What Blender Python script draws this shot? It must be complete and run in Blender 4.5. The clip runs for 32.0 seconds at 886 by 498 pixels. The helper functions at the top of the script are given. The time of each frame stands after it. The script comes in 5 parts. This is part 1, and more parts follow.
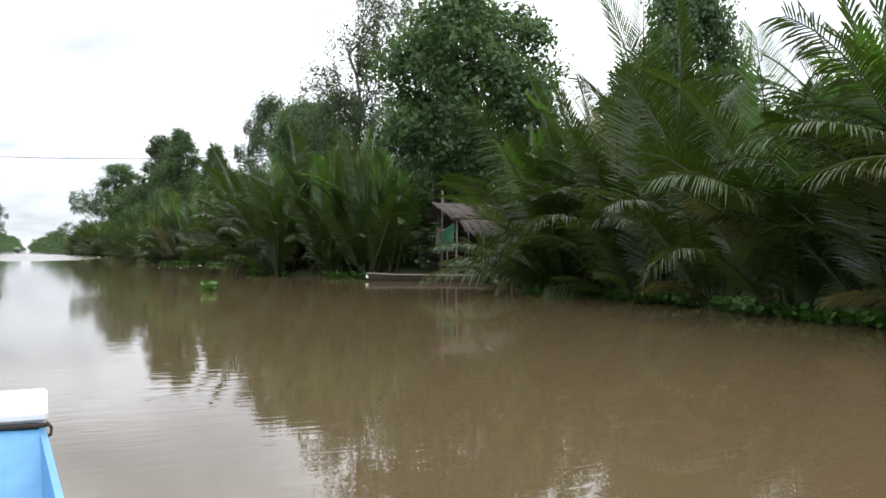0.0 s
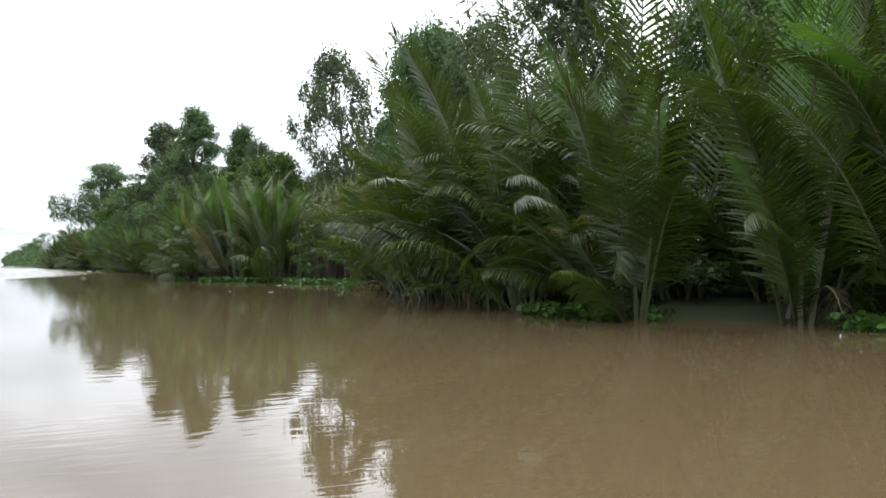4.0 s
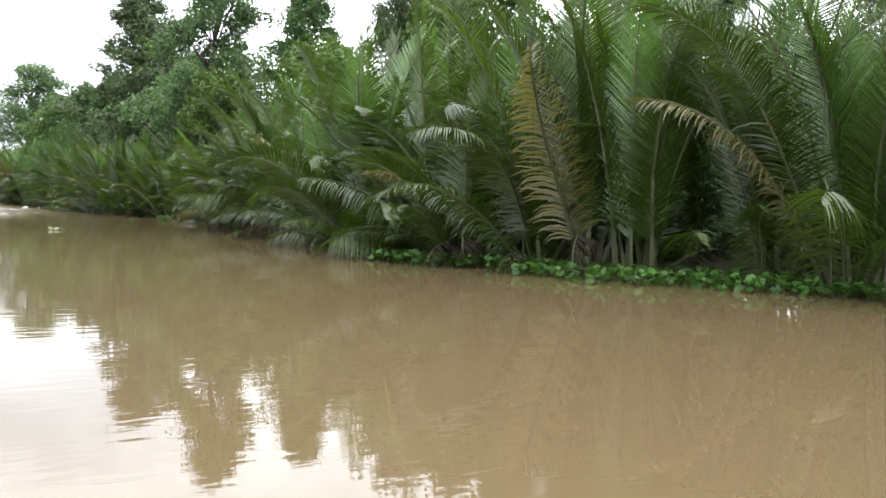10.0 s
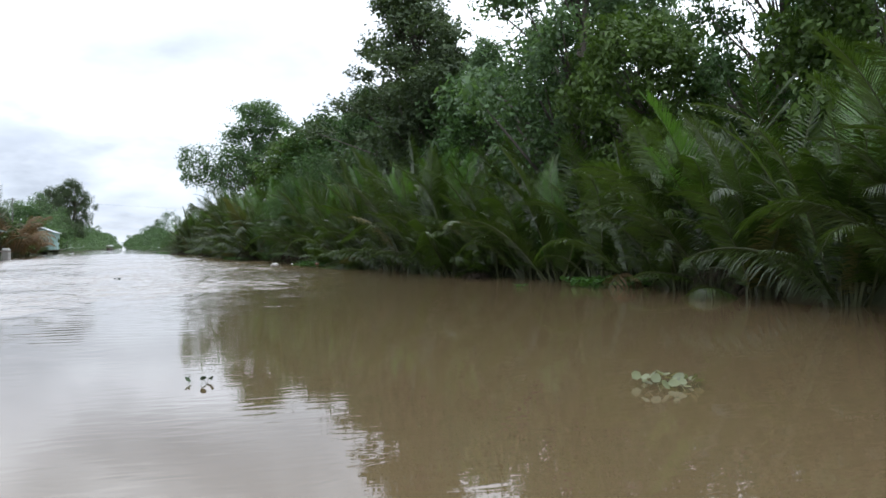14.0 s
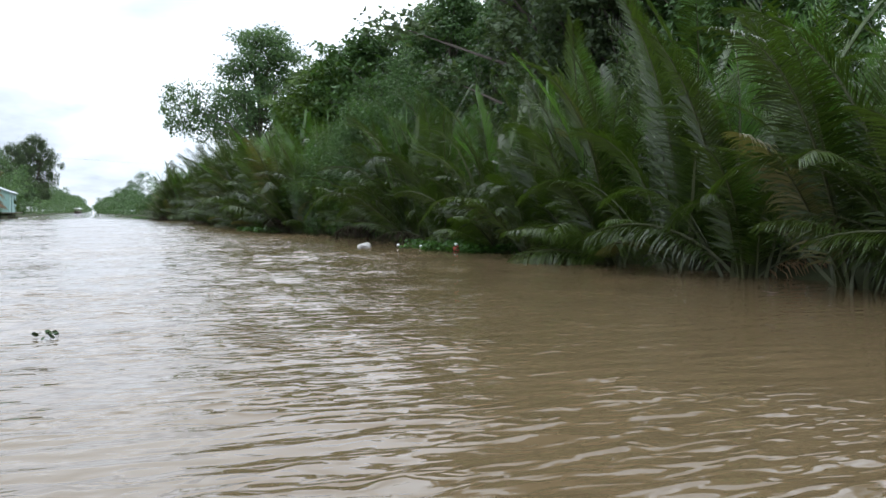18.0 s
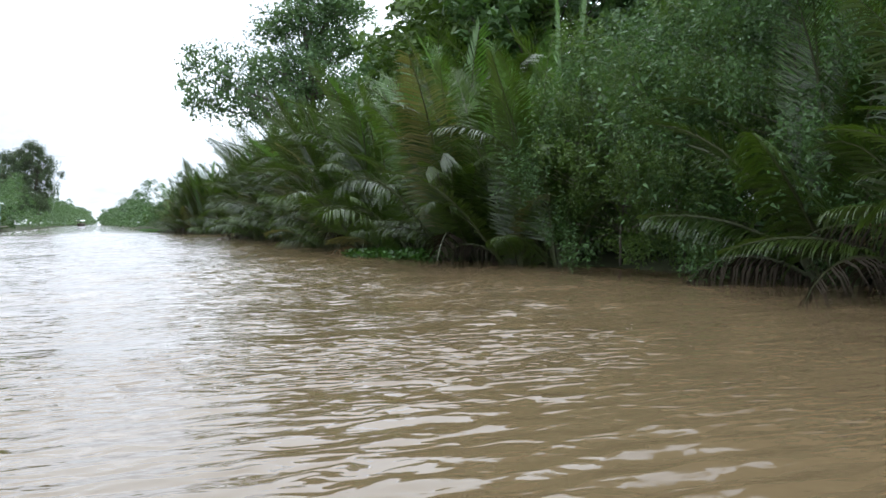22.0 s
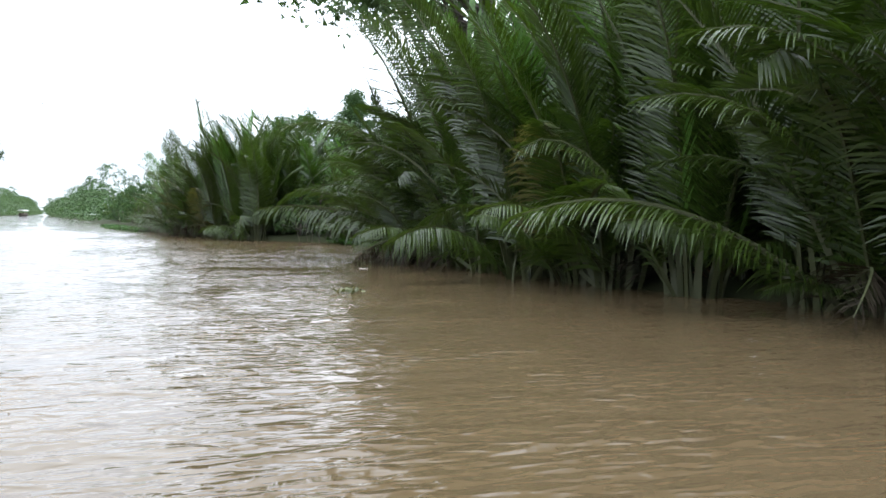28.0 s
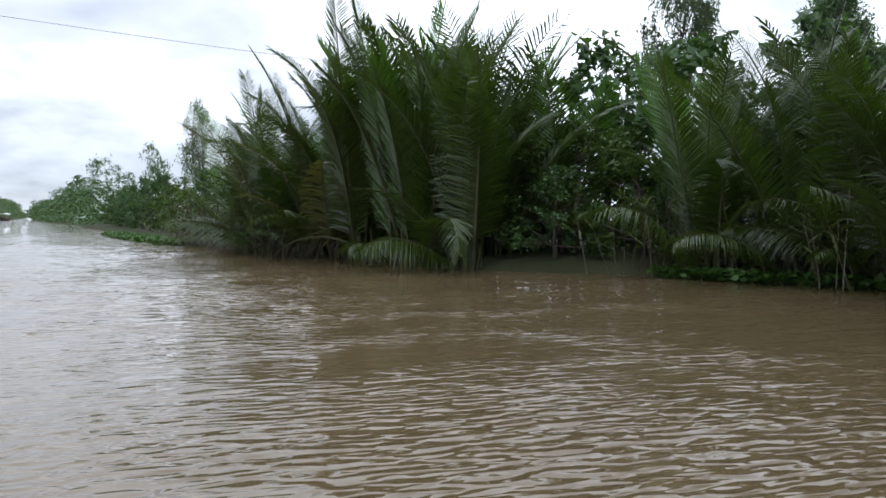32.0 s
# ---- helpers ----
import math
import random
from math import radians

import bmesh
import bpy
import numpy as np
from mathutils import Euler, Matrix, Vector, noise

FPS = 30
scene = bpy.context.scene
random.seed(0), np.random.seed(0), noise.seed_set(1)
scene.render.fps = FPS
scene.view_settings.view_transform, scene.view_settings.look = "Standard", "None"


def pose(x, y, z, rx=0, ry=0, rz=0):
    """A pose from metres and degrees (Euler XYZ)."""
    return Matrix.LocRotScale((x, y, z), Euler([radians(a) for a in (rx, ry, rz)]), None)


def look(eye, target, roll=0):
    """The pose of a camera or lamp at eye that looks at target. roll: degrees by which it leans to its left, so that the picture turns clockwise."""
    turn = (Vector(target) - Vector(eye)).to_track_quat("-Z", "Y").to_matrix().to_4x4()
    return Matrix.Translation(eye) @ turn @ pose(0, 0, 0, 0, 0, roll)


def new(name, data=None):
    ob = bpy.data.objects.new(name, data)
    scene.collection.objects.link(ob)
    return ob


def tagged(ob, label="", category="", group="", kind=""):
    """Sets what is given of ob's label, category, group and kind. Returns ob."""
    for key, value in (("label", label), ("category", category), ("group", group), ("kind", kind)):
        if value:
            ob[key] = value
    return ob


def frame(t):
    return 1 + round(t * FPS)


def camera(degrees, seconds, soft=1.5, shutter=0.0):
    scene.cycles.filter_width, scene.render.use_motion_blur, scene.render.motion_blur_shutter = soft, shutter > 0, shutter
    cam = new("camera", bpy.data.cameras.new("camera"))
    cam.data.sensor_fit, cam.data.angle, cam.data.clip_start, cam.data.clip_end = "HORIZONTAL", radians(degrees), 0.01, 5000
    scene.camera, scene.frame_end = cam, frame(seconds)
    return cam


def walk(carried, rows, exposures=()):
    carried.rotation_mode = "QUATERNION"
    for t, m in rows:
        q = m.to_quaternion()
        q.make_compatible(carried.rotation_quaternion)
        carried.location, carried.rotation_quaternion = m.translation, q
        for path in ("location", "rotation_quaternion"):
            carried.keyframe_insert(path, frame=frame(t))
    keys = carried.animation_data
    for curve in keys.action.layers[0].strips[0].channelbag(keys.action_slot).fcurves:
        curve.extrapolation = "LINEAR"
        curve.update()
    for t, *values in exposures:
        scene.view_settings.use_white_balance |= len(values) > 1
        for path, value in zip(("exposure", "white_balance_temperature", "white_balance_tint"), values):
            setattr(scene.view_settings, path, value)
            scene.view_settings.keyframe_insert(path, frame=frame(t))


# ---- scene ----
import itertools

# ---- camera and its way up the canal ----
cam = camera(54.0, 32.0, soft=1.6)
PATH = [
    (0, look((0.04, -0.36, 1.244), (0.8732, 1.4581, 1.2467), 0.02)),
    (0.5, look((0.02, 3.22, 1.244), (0.8390, 5.0478, 1.2838), -0.57)),
    (1, look((-0.00, 6.81, 1.249), (0.7863, 8.6451, 1.3037), -0.85)),
    (1.5, look((-0.02, 10.38, 1.248), (0.7461, 12.2233, 1.2930), -0.87)),
    (2, look((-0.07, 13.98, 1.252), (0.7010, 15.8233, 1.2852), -0.59)),
    (2.5, look((-0.11, 17.52, 1.261), (0.6848, 19.3526, 1.3018), 0.14)),
    (4.5, look((-0.40, 31.71, 1.249), (0.5049, 33.4910, 1.2635), -0.85)),
    (5, look((-0.42, 35.14, 1.251), (0.5071, 36.9138, 1.2582), -0.54)),
    (5.5, look((-0.38, 38.46, 1.252), (0.5502, 40.2277, 1.2228), -0.38)),
    (6, look((-0.30, 41.69, 1.250), (0.6032, 43.4741, 1.2068), -0.38)),
    (6.5, look((-0.22, 44.94, 1.249), (0.6398, 46.7439, 1.1987), -0.77)),
    (7, look((-0.16, 48.29, 1.259), (0.6583, 50.1141, 1.1993), -1.03)),
    (7.5, look((-0.10, 51.76, 1.258), (0.6838, 53.5955, 1.1827), -0.87)),
    (8, look((-0.07, 55.36, 1.267), (0.6996, 57.2082, 1.1975), -0.77)),
    (8.5, look((-0.06, 58.97, 1.275), (0.7577, 60.7922, 1.1949), 0.60)),
    (9, look((-0.04, 62.51, 1.287), (0.9112, 64.2615, 1.1899), 1.72)),
    (9.5, look((0.04, 66.08, 1.290), (1.0681, 67.7899, 1.2007), 1.78)),
    (10, look((0.13, 69.71, 1.279), (1.1644, 71.4172, 1.1779), 1.55)),
    (10.5, look((0.21, 73.32, 1.248), (1.2015, 75.0601, 1.1448), 1.22)),
    (11, look((0.28, 76.89, 1.233), (1.2066, 78.6580, 1.1524), 0.41)),
    (11.5, look((0.31, 80.56, 1.248), (1.1044, 82.3972, 1.2123), 0.07)),
    (12, look((0.34, 84.08, 1.243), (1.0188, 85.9587, 1.2214), 0.02)),
    (12.5, look((0.33, 87.59, 1.220), (0.9682, 89.4881, 1.2107), -0.80)),
    (13, look((0.28, 91.09, 1.203), (0.9184, 92.9801, 1.1927), -0.41)),
    (13.5, look((0.20, 94.48, 1.181), (0.8512, 96.3647, 1.1736), -0.22)),
    (14, look((0.17, 97.40, 1.219), (0.8254, 99.2863, 1.2103), -0.48)),
    (14.5, look((0.13, 100.34, 1.236), (0.7799, 102.2294, 1.2119), -0.67)),
    (16.5, look((-0.12, 113.35, 1.251), (0.5730, 115.2278, 1.2292), -0.65)),
    (17, look((-0.12, 116.66, 1.251), (0.5773, 118.5373, 1.2010), -0.26)),
    (17.5, look((-0.11, 120.07, 1.254), (0.6051, 121.9383, 1.1810), 0.26)),
    (18, look((-0.07, 123.54, 1.260), (0.6403, 125.4034, 1.1752), 0.16)),
    (18.5, look((-0.04, 127.06, 1.249), (0.6730, 128.9297, 1.1625), -0.22)),
    (19, look((0.00, 130.68, 1.240), (0.7044, 132.5545, 1.1533), 0.12)),
    (19.5, look((0.05, 134.36, 1.266), (0.7337, 136.2402, 1.1870), 0.22)),
    (20, look((0.12, 137.99, 1.255), (0.8149, 139.8688, 1.1696), 0.05)),
    (20.5, look((0.20, 141.62, 1.252), (0.8841, 143.4986, 1.1622), 0.05)),
    (21, look((0.27, 145.18, 1.244), (0.9578, 147.0587, 1.1631), 0.24)),
    (21.5, look((0.32, 148.62, 1.266), (1.0045, 150.4981, 1.1912), 0.04)),
    (22, look((0.33, 152.08, 1.262), (1.0294, 153.9521, 1.1920), -0.74)),
    (22.5, look((0.28, 155.64, 1.266), (0.9712, 157.5186, 1.1982), -0.93)),
    (23, look((0.22, 159.07, 1.249), (0.9151, 160.9433, 1.1832), -0.90)),
    (23.5, look((0.16, 162.52, 1.231), (0.8812, 164.3845, 1.1615), -0.70)),
    (24, look((0.09, 165.95, 1.221), (0.8370, 167.8069, 1.1527), -0.10)),
    (24.5, look((0.04, 169.35, 1.250), (0.7647, 171.2117, 1.1768), 0.10)),
    (25, look((-0.01, 172.76, 1.224), (0.7232, 174.6202, 1.1544), 0.30)),
    (25.5, look((-0.03, 176.18, 1.250), (0.7279, 178.0314, 1.1819), 0.30)),
    (27.5, look((-0.04, 189.87, 1.271), (0.7437, 191.7151, 1.2162), 1.66)),
    (28, look((-0.02, 193.29, 1.258), (0.7763, 195.1197, 1.1932), 1.02)),
    (28.5, look((-0.01, 196.68, 1.261), (0.7807, 198.5116, 1.1997), 0.98)),
    (29, look((0.00, 200.00, 1.262), (0.7921, 201.8329, 1.1988), 0.56)),
    (29.5, look((0.02, 203.28, 1.249), (0.8168, 205.1112, 1.1841), 0.31)),
    (30, look((0.02, 206.61, 1.238), (0.8274, 208.4363, 1.1709), 0.25)),
    (30.5, look((0.00, 210.02, 1.225), (0.8166, 211.8458, 1.1595), 0.02)),
    (31, look((-0.02, 213.48, 1.248), (0.7892, 215.3044, 1.1776), -0.13)),
    (31.5, look((-0.07, 216.99, 1.247), (0.7310, 218.8205, 1.1844), -0.25)),
    (32, look((-0.13, 220.58, 1.259), (0.6952, 222.4049, 1.1936), 0.46)),
]
EXPOSURES = [(0, -0.1, 6220, 10), (2.5, -0.12, 6020, 10), (4.5, 0.17, 6220, 10), (7, 0.15, 6100, 10), (8.5, 0.40, 6070, 10), (9.3, 0.9, 6290, 10), (10.7, 0.9, 6200, 10), (11.6, 0.3, 6020, 10), (12.3, -0.12, 5920, 10),
             (14.5, -0.18, 5870, 10), (17, -0.10, 5850, 9), (19, 0.06, 5840, 9), (21, 0.20, 5820, 9), (25.5, 0.34, 5850, 9), (28, 0.46, 5870, 9), (29.5, 0.22, 5850, 10), (31, -0.18, 5870, 10), (32, -0.36, 5870, 10)]
walk(cam, PATH, EXPOSURES)

# ---- light: an overcast noon ----
SUN_UP, SUN_ROUND = radians(58), radians(215)


def build_sky():
    world = bpy.data.worlds.new("overcast_sky")
    scene.world = world
    world.use_nodes = True
    nt = world.node_tree
    nt.nodes.clear()

    def n(kind, **sets):
        node = nt.nodes.new(kind)
        for k, v in sets.items():
            node.inputs[k].default_value = v
        return node

    sky = nt.nodes.new("ShaderNodeTexSky")
    sky.sky_type, sky.sun_disc = "NISHITA", False
    sky.sun_elevation, sky.sun_rotation = SUN_UP, SUN_ROUND
    dim = nt.nodes.new("ShaderNodeVectorMath")
    dim.operation = "SCALE"
    dim.inputs["Scale"].default_value = 0.11
    nt.links.new(sky.outputs[0], dim.inputs[0])
    coord = nt.nodes.new("ShaderNodeTexCoord")
    split = nt.nodes.new("ShaderNodeSeparateXYZ")
    nt.links.new(coord.outputs["Generated"], split.inputs[0])
    # the cloud layer as a flat sheet far up
    up = nt.nodes.new("ShaderNodeMath")
    up.operation = "MAXIMUM"
    up.inputs[1].default_value = 0.0
    nt.links.new(split.outputs["Z"], up.inputs[0])
    lift = nt.nodes.new("ShaderNodeMath")
    lift.operation = "ADD"
    lift.inputs[1].default_value = 0.30
    nt.links.new(up.outputs[0], lift.inputs[0])
    flat = nt.nodes.new("ShaderNodeVectorMath")
    flat.operation = "DIVIDE"
    both = nt.nodes.new("ShaderNodeCombineXYZ")
    for k in range(3):
        nt.links.new(lift.outputs[0], both.inputs[k])
    nt.links.new(coord.outputs["Generated"], flat.inputs[0])
    nt.links.new(both.outputs[0], flat.inputs[1])
    noise_a = n("ShaderNodeTexNoise", Scale=1.1, Detail=6.0, Roughness=0.55)
    nt.links.new(flat.outputs[0], noise_a.inputs["Vector"])
    cloud = nt.nodes.new("ShaderNodeValToRGB")
    cloud.color_ramp.elements[0].position, cloud.color_ramp.elements[0].color = 0.42, (1.45, 1.47, 1.52, 1)
    cloud.color_ramp.elements[1].position, cloud.color_ramp.elements[1].color = 0.57, (2.65, 2.65, 2.65, 1)
    gap = cloud.color_ramp.elements.new(0.29)
    gap.color = (1.02, 1.05, 1.12, 1)
    nt.links.new(noise_a.outputs["Fac"], cloud.inputs[0])
    # thicker, greyer cloud low over the horizon, lighter at its very edge
    low = nt.nodes.new("ShaderNodeValToRGB")
    els = low.color_ramp.elements
    els[0].position, els[0].color = 0.0, (0.56, 0.57, 0.58, 1)
    els[1].position, els[1].color = 1.0, (1.75, 1.75, 1.75, 1)
    for p, c in ((0.025, (0.53, 0.545, 0.56, 1)), (0.05, (0.48, 0.495, 0.52, 1)), (0.085, (0.60, 0.61, 0.625, 1)), (0.12, (0.80, 0.81, 0.82, 1)), (0.17, (0.96, 0.96, 0.97, 1)), (0.40, (1.0, 1.0, 1.0, 1))):
        e = els.new(p)
        e.color = c
    noise_b = n("ShaderNodeTexNoise", Scale=2.2, Detail=4.0)
    nt.links.new(coord.outputs["Generated"], noise_b.inputs["Vector"])
    wob = nt.nodes.new("ShaderNodeMath")
    wob.operation = "MULTIPLY_ADD"
    wob.inputs[1].default_value, wob.inputs[2].default_value = 0.06, -0.03
    nt.links.new(noise_b.outputs["Fac"], wob.inputs[0])
    hgt = nt.nodes.new("ShaderNodeMath")
    hgt.operation = "ADD"
    nt.links.new(wob.outputs[0], hgt.inputs[0])
    nt.links.new(split.outputs["Z"], hgt.inputs[1])
    nt.links.new(hgt.outputs[0], low.inputs[0])
    mul = nt.nodes.new("ShaderNodeMix")
    mul.data_type, mul.blend_type = "RGBA", "MULTIPLY"
    mul.inputs["Factor"].default_value = 1.0
    nt.links.new(cloud.outputs[0], mul.inputs["A"])
    nt.links.new(low.outputs[0], mul.inputs["B"])
    cover = nt.nodes.new("ShaderNodeMix")
    cover.data_type = "RGBA"
    cover.inputs["Factor"].default_value = 0.88
    nt.links.new(dim.outputs[0], cover.inputs["A"])
    nt.links.new(mul.outputs["Result"], cover.inputs["B"])
    back = n("ShaderNodeBackground", Strength=1.0)
    nt.links.new(cover.outputs["Result"], back.inputs["Color"])
    out = nt.nodes.new("ShaderNodeOutputWorld")
    nt.links.new(back.outputs[0], out.inputs[0])


build_sky()
sun = new("sun", bpy.data.lights.new("sun", "SUN"))
sun.data.energy, sun.data.angle, sun.data.color = 0.5, radians(20), (1.0, 0.97, 0.92)
sun.matrix_world = look((0, 0, 60), (0 - math.sin(SUN_ROUND) * math.cos(SUN_UP), 0 - math.cos(SUN_ROUND) * math.cos(SUN_UP), 60 - math.sin(SUN_UP)))


# ---- materials ----
def material(name, base, rough=0.6, spread=0.25, scale=3.0, fine=40.0, bump=0.15, metal=0.0, spec=0.5, through_light=0.0, per="island", second=None, coat=0.0):
    """A surface with two scales of tone, a random step from piece to piece and a fine relief."""
    m = bpy.data.materials.new(name)
    m.use_nodes = True
    nt = m.node_tree
    nt.nodes.clear()
    lk = nt.links.new
    geo = nt.nodes.new("ShaderNodeNewGeometry")
    tex = nt.nodes.new("ShaderNodeTexCoord")
    big = nt.nodes.new("ShaderNodeTexNoise")
    big.inputs["Scale"].default_value, big.inputs["Detail"].default_value = scale, 3.0
    small = nt.nodes.new("ShaderNodeTexNoise")
    small.inputs["Scale"].default_value, small.inputs["Detail"].default_value = fine, 4.0
    lk(tex.outputs["Object"], big.inputs["Vector"])
    lk(tex.outputs["Object"], small.inputs["Vector"])
    if per == "object":
        info = nt.nodes.new("ShaderNodeObjectInfo")
        blend = nt.nodes.new("ShaderNodeMix")
        blend.inputs["Factor"].default_value = 0.4
        lk(info.outputs["Random"], blend.inputs["A"])
        lk(geo.outputs["Random Per Island"], blend.inputs["B"])
        rnd = blend.outputs["Result"]
    else:
        rnd = geo.outputs["Random Per Island"]
    add = nt.nodes.new("ShaderNodeMath")
    add.operation = "ADD"
    lk(big.outputs["Fac"], add.inputs[0])
    lk(small.outputs["Fac"], add.inputs[1])
    add2 = nt.nodes.new("ShaderNodeMath")
    add2.operation = "ADD"
    lk(add.outputs[0], add2.inputs[0])
    lk(rnd, add2.inputs[1])
    ramp = nt.nodes.new("ShaderNodeMapRange")
    ramp.inputs["From Min"].default_value, ramp.inputs["From Max"].default_value = 0.75, 2.25
    lk(add2.outputs[0], ramp.inputs["Value"])
    mix = nt.nodes.new("ShaderNodeMix")
    mix.data_type = "RGBA"
    dark = [c * (1 - spread) for c in base]
    light = second or [min(1, c * (1 + spread)) for c in base]
    mix.inputs["A"].default_value, mix.inputs["B"].default_value = (*dark, 1), (*light, 1)
    lk(ramp.outputs[0], mix.inputs["Factor"])
    bs = nt.nodes.new("ShaderNodeBsdfPrincipled")
    bs.inputs["Roughness"].default_value, bs.inputs["Metallic"].default_value = rough, metal
    bs.inputs["Specular IOR Level"].default_value = spec
    bs.inputs["Coat Weight"].default_value = coat
    lk(mix.outputs["Result"], bs.inputs["Base Color"])
    if bump:
        bp = nt.nodes.new("ShaderNodeBump")
        bp.inputs["Strength"].default_value, bp.inputs["Distance"].default_value = bump, 0.02
        lk(small.outputs["Fac"], bp.inputs["Height"])
        lk(bp.outputs[0], bs.inputs["Normal"])
    out = nt.nodes.new("ShaderNodeOutputMaterial")
    if through_light:
        tr = nt.nodes.new("ShaderNodeBsdfTranslucent")
        warm = nt.nodes.new("ShaderNodeMix")
        warm.data_type, warm.blend_type = "RGBA", "MULTIPLY"
        warm.inputs["Factor"].default_value = 1.0
        warm.inputs["B"].default_value = (1.4, 1.5, 0.72, 1)
        lk(mix.outputs["Result"], warm.inputs["A"])
        lk(warm.outputs["Result"], tr.inputs["Color"])
        ms = nt.nodes.new("ShaderNodeMixShader")
        ms.inputs[0].default_value = through_light
        lk(bs.outputs[0], ms.inputs[1])
        lk(tr.outputs[0], ms.inputs[2])
        lk(ms.outputs[0], out.inputs[0])
    else:
        lk(bs.outputs[0], out.inputs[0])
    return m


def water_material():
    m = bpy.data.materials.new("silty_water")
    m.use_nodes = True
    nt = m.node_tree
    nt.nodes.clear()
    lk = nt.links.new
    geo = nt.nodes.new("ShaderNodeNewGeometry")
    split = nt.nodes.new("ShaderNodeSeparateXYZ")
    lk(geo.outputs["Position"], split.inputs[0])

    def waves(turn, sx, sy, scale, detail, dist=0.6):
        mp = nt.nodes.new("ShaderNodeMapping")
        mp.inputs["Rotation"].default_value = (0, 0, radians(turn))
        mp.inputs["Scale"].default_value = (sx, sy, 1)
        lk(geo.outputs["Position"], mp.inputs["Vector"])
        nz = nt.nodes.new("ShaderNodeTexNoise")
        nz.inputs["Scale"].default_value, nz.inputs["Detail"].default_value = scale, detail
        nz.inputs["Distortion"].default_value = dist
        lk(mp.outputs[0], nz.inputs["Vector"])
        return nz.outputs["Fac"]

    def math_node(op, a, b):
        k = nt.nodes.new("ShaderNodeMath")
        k.operation = op
        for i, v in enumerate((a, b)):
            if isinstance(v, (int, float)):
                k.inputs[i].default_value = v
            else:
                lk(v, k.inputs[i])
        return k.outputs[0]

    def step(a, b, x):
        k = nt.nodes.new("ShaderNodeMapRange")
        k.interpolation_type = "SMOOTHSTEP"
        k.inputs["From Min"].default_value, k.inputs["From Max"].default_value = a, b
        lk(x, k.inputs["Value"])
        return k.outputs[0]

    patch = waves(0, 0.05, 0.03, 1.0, 3.0, 0.3)
    # the breeze reaches the water further up the canal; the bank's lee stays smooth
    wander = math_node("MULTIPLY", math_node("SUBTRACT", patch, 0.5), 26.0)
    breeze = step(108, 128, math_node("ADD", split.outputs["Y"], wander))
    calm = waves(22, 1.1, 3.4, 2.0, 1.5)
    ripple = waves(24, 2.6, 6.4, 1.6, 0.6, 0.5)
    fine = waves(20, 1.2, 3.4, 3.2, 2.0, 0.4)
    gust = step(0.30, 0.72, waves(10, 0.6, 1.0, 0.55, 2.0, 0.8))
    sheltered = math_node("MULTIPLY", step(1, 7, split.outputs["X"]), math_node("SUBTRACT", 1.0, step(122, 150, split.outputs["Y"])))
    breeze = math_node("MULTIPLY", breeze, math_node("SUBTRACT", 1.0, math_node("MULTIPLY", sheltered, 0.8)))
    breeze = math_node("MULTIPLY", breeze, math_node("ADD", math_node("MULTIPLY", gust, 1.25), 0.25))
    h = math_node("ADD", math_node("MULTIPLY", calm, 0.0013), math_node("MULTIPLY", math_node("ADD", math_node("MULTIPLY", ripple, 0.030), math_node("MULTIPLY", fine, 0.004)), breeze))
    bp = nt.nodes.new("ShaderNodeBump")
    bp.inputs["Strength"].default_value, bp.inputs["Distance"].default_value = 1.0, 1.0
    lk(h, bp.inputs["Height"])
    silt = nt.nodes.new("ShaderNodeMix")
    silt.data_type = "RGBA"
    silt.inputs["A"].default_value, silt.inputs["B"].default_value = (0.090, 0.064, 0.033, 1), (0.114, 0.082, 0.043, 1)
    lk(patch, silt.inputs["Factor"])
    bs = nt.nodes.new("ShaderNodeBsdfPrincipled")
    bs.inputs["Roughness"].default_value, bs.inputs["IOR"].default_value = 0.03, 1.333
    gloss = nt.nodes.new("ShaderNodeMapRange")
    gloss.inputs["To Min"].default_value, gloss.inputs["To Max"].default_value = 0.008, 0.018
    lk(patch, gloss.inputs["Value"])
    lk(gloss.outputs[0], bs.inputs["Roughness"])
    lk(silt.outputs["Result"], bs.inputs["Base Color"])
    lk(bp.outputs[0], bs.inputs["Normal"])
    out = nt.nodes.new("ShaderNodeOutputMaterial")
    lk(bs.outputs[0], out.inputs[0])
    return m


WATER = water_material()
MUD = material("bank_mud", (0.036, 0.028, 0.018), rough=0.95, spread=0.4, scale=0.6, fine=9, bump=0.5, second=(0.042, 0.050, 0.024), spec=0.1)
FROND = material("palm_leaf", (0.016, 0.034, 0.006), rough=0.31, spread=0.6, scale=0.5, fine=25, bump=0.0, through_light=0.28, per="object", second=(0.063, 0.104, 0.014), spec=0.50)
FROND_YOUNG = material("young_palm_leaf", (0.066, 0.138, 0.022), rough=0.32, spread=0.3, scale=0.5, fine=25, bump=0.0, through_light=0.34, per="object", spec=0.7)
FROND_DEAD = material("dry_palm_leaf", (0.135, 0.085, 0.045), rough=0.7, spread=0.4, scale=1.5, fine=25, bump=0.0, through_light=0.15, per="object", spec=0.30)
# rotten leaf, its near-black tone also carrying the shade at the palms' feet
FROND_ROT_SHADE = material("shade_dark_rotting_leaf", (0.026, 0.021, 0.015), rough=0.95, spread=0.5, scale=1.5, fine=25, bump=0.0, through_light=0.1, per="object", spec=0.06)
# yellowing leaf; its pale tone also stands for light on low overhanging fronds
FROND_GOLD = material("yellowing_and_lit_palm_leaf", (0.092, 0.098, 0.030), rough=0.4, spread=0.4, scale=0.7, fine=25, bump=0.0, through_light=0.3, per="object", second=(0.150, 0.130, 0.052))
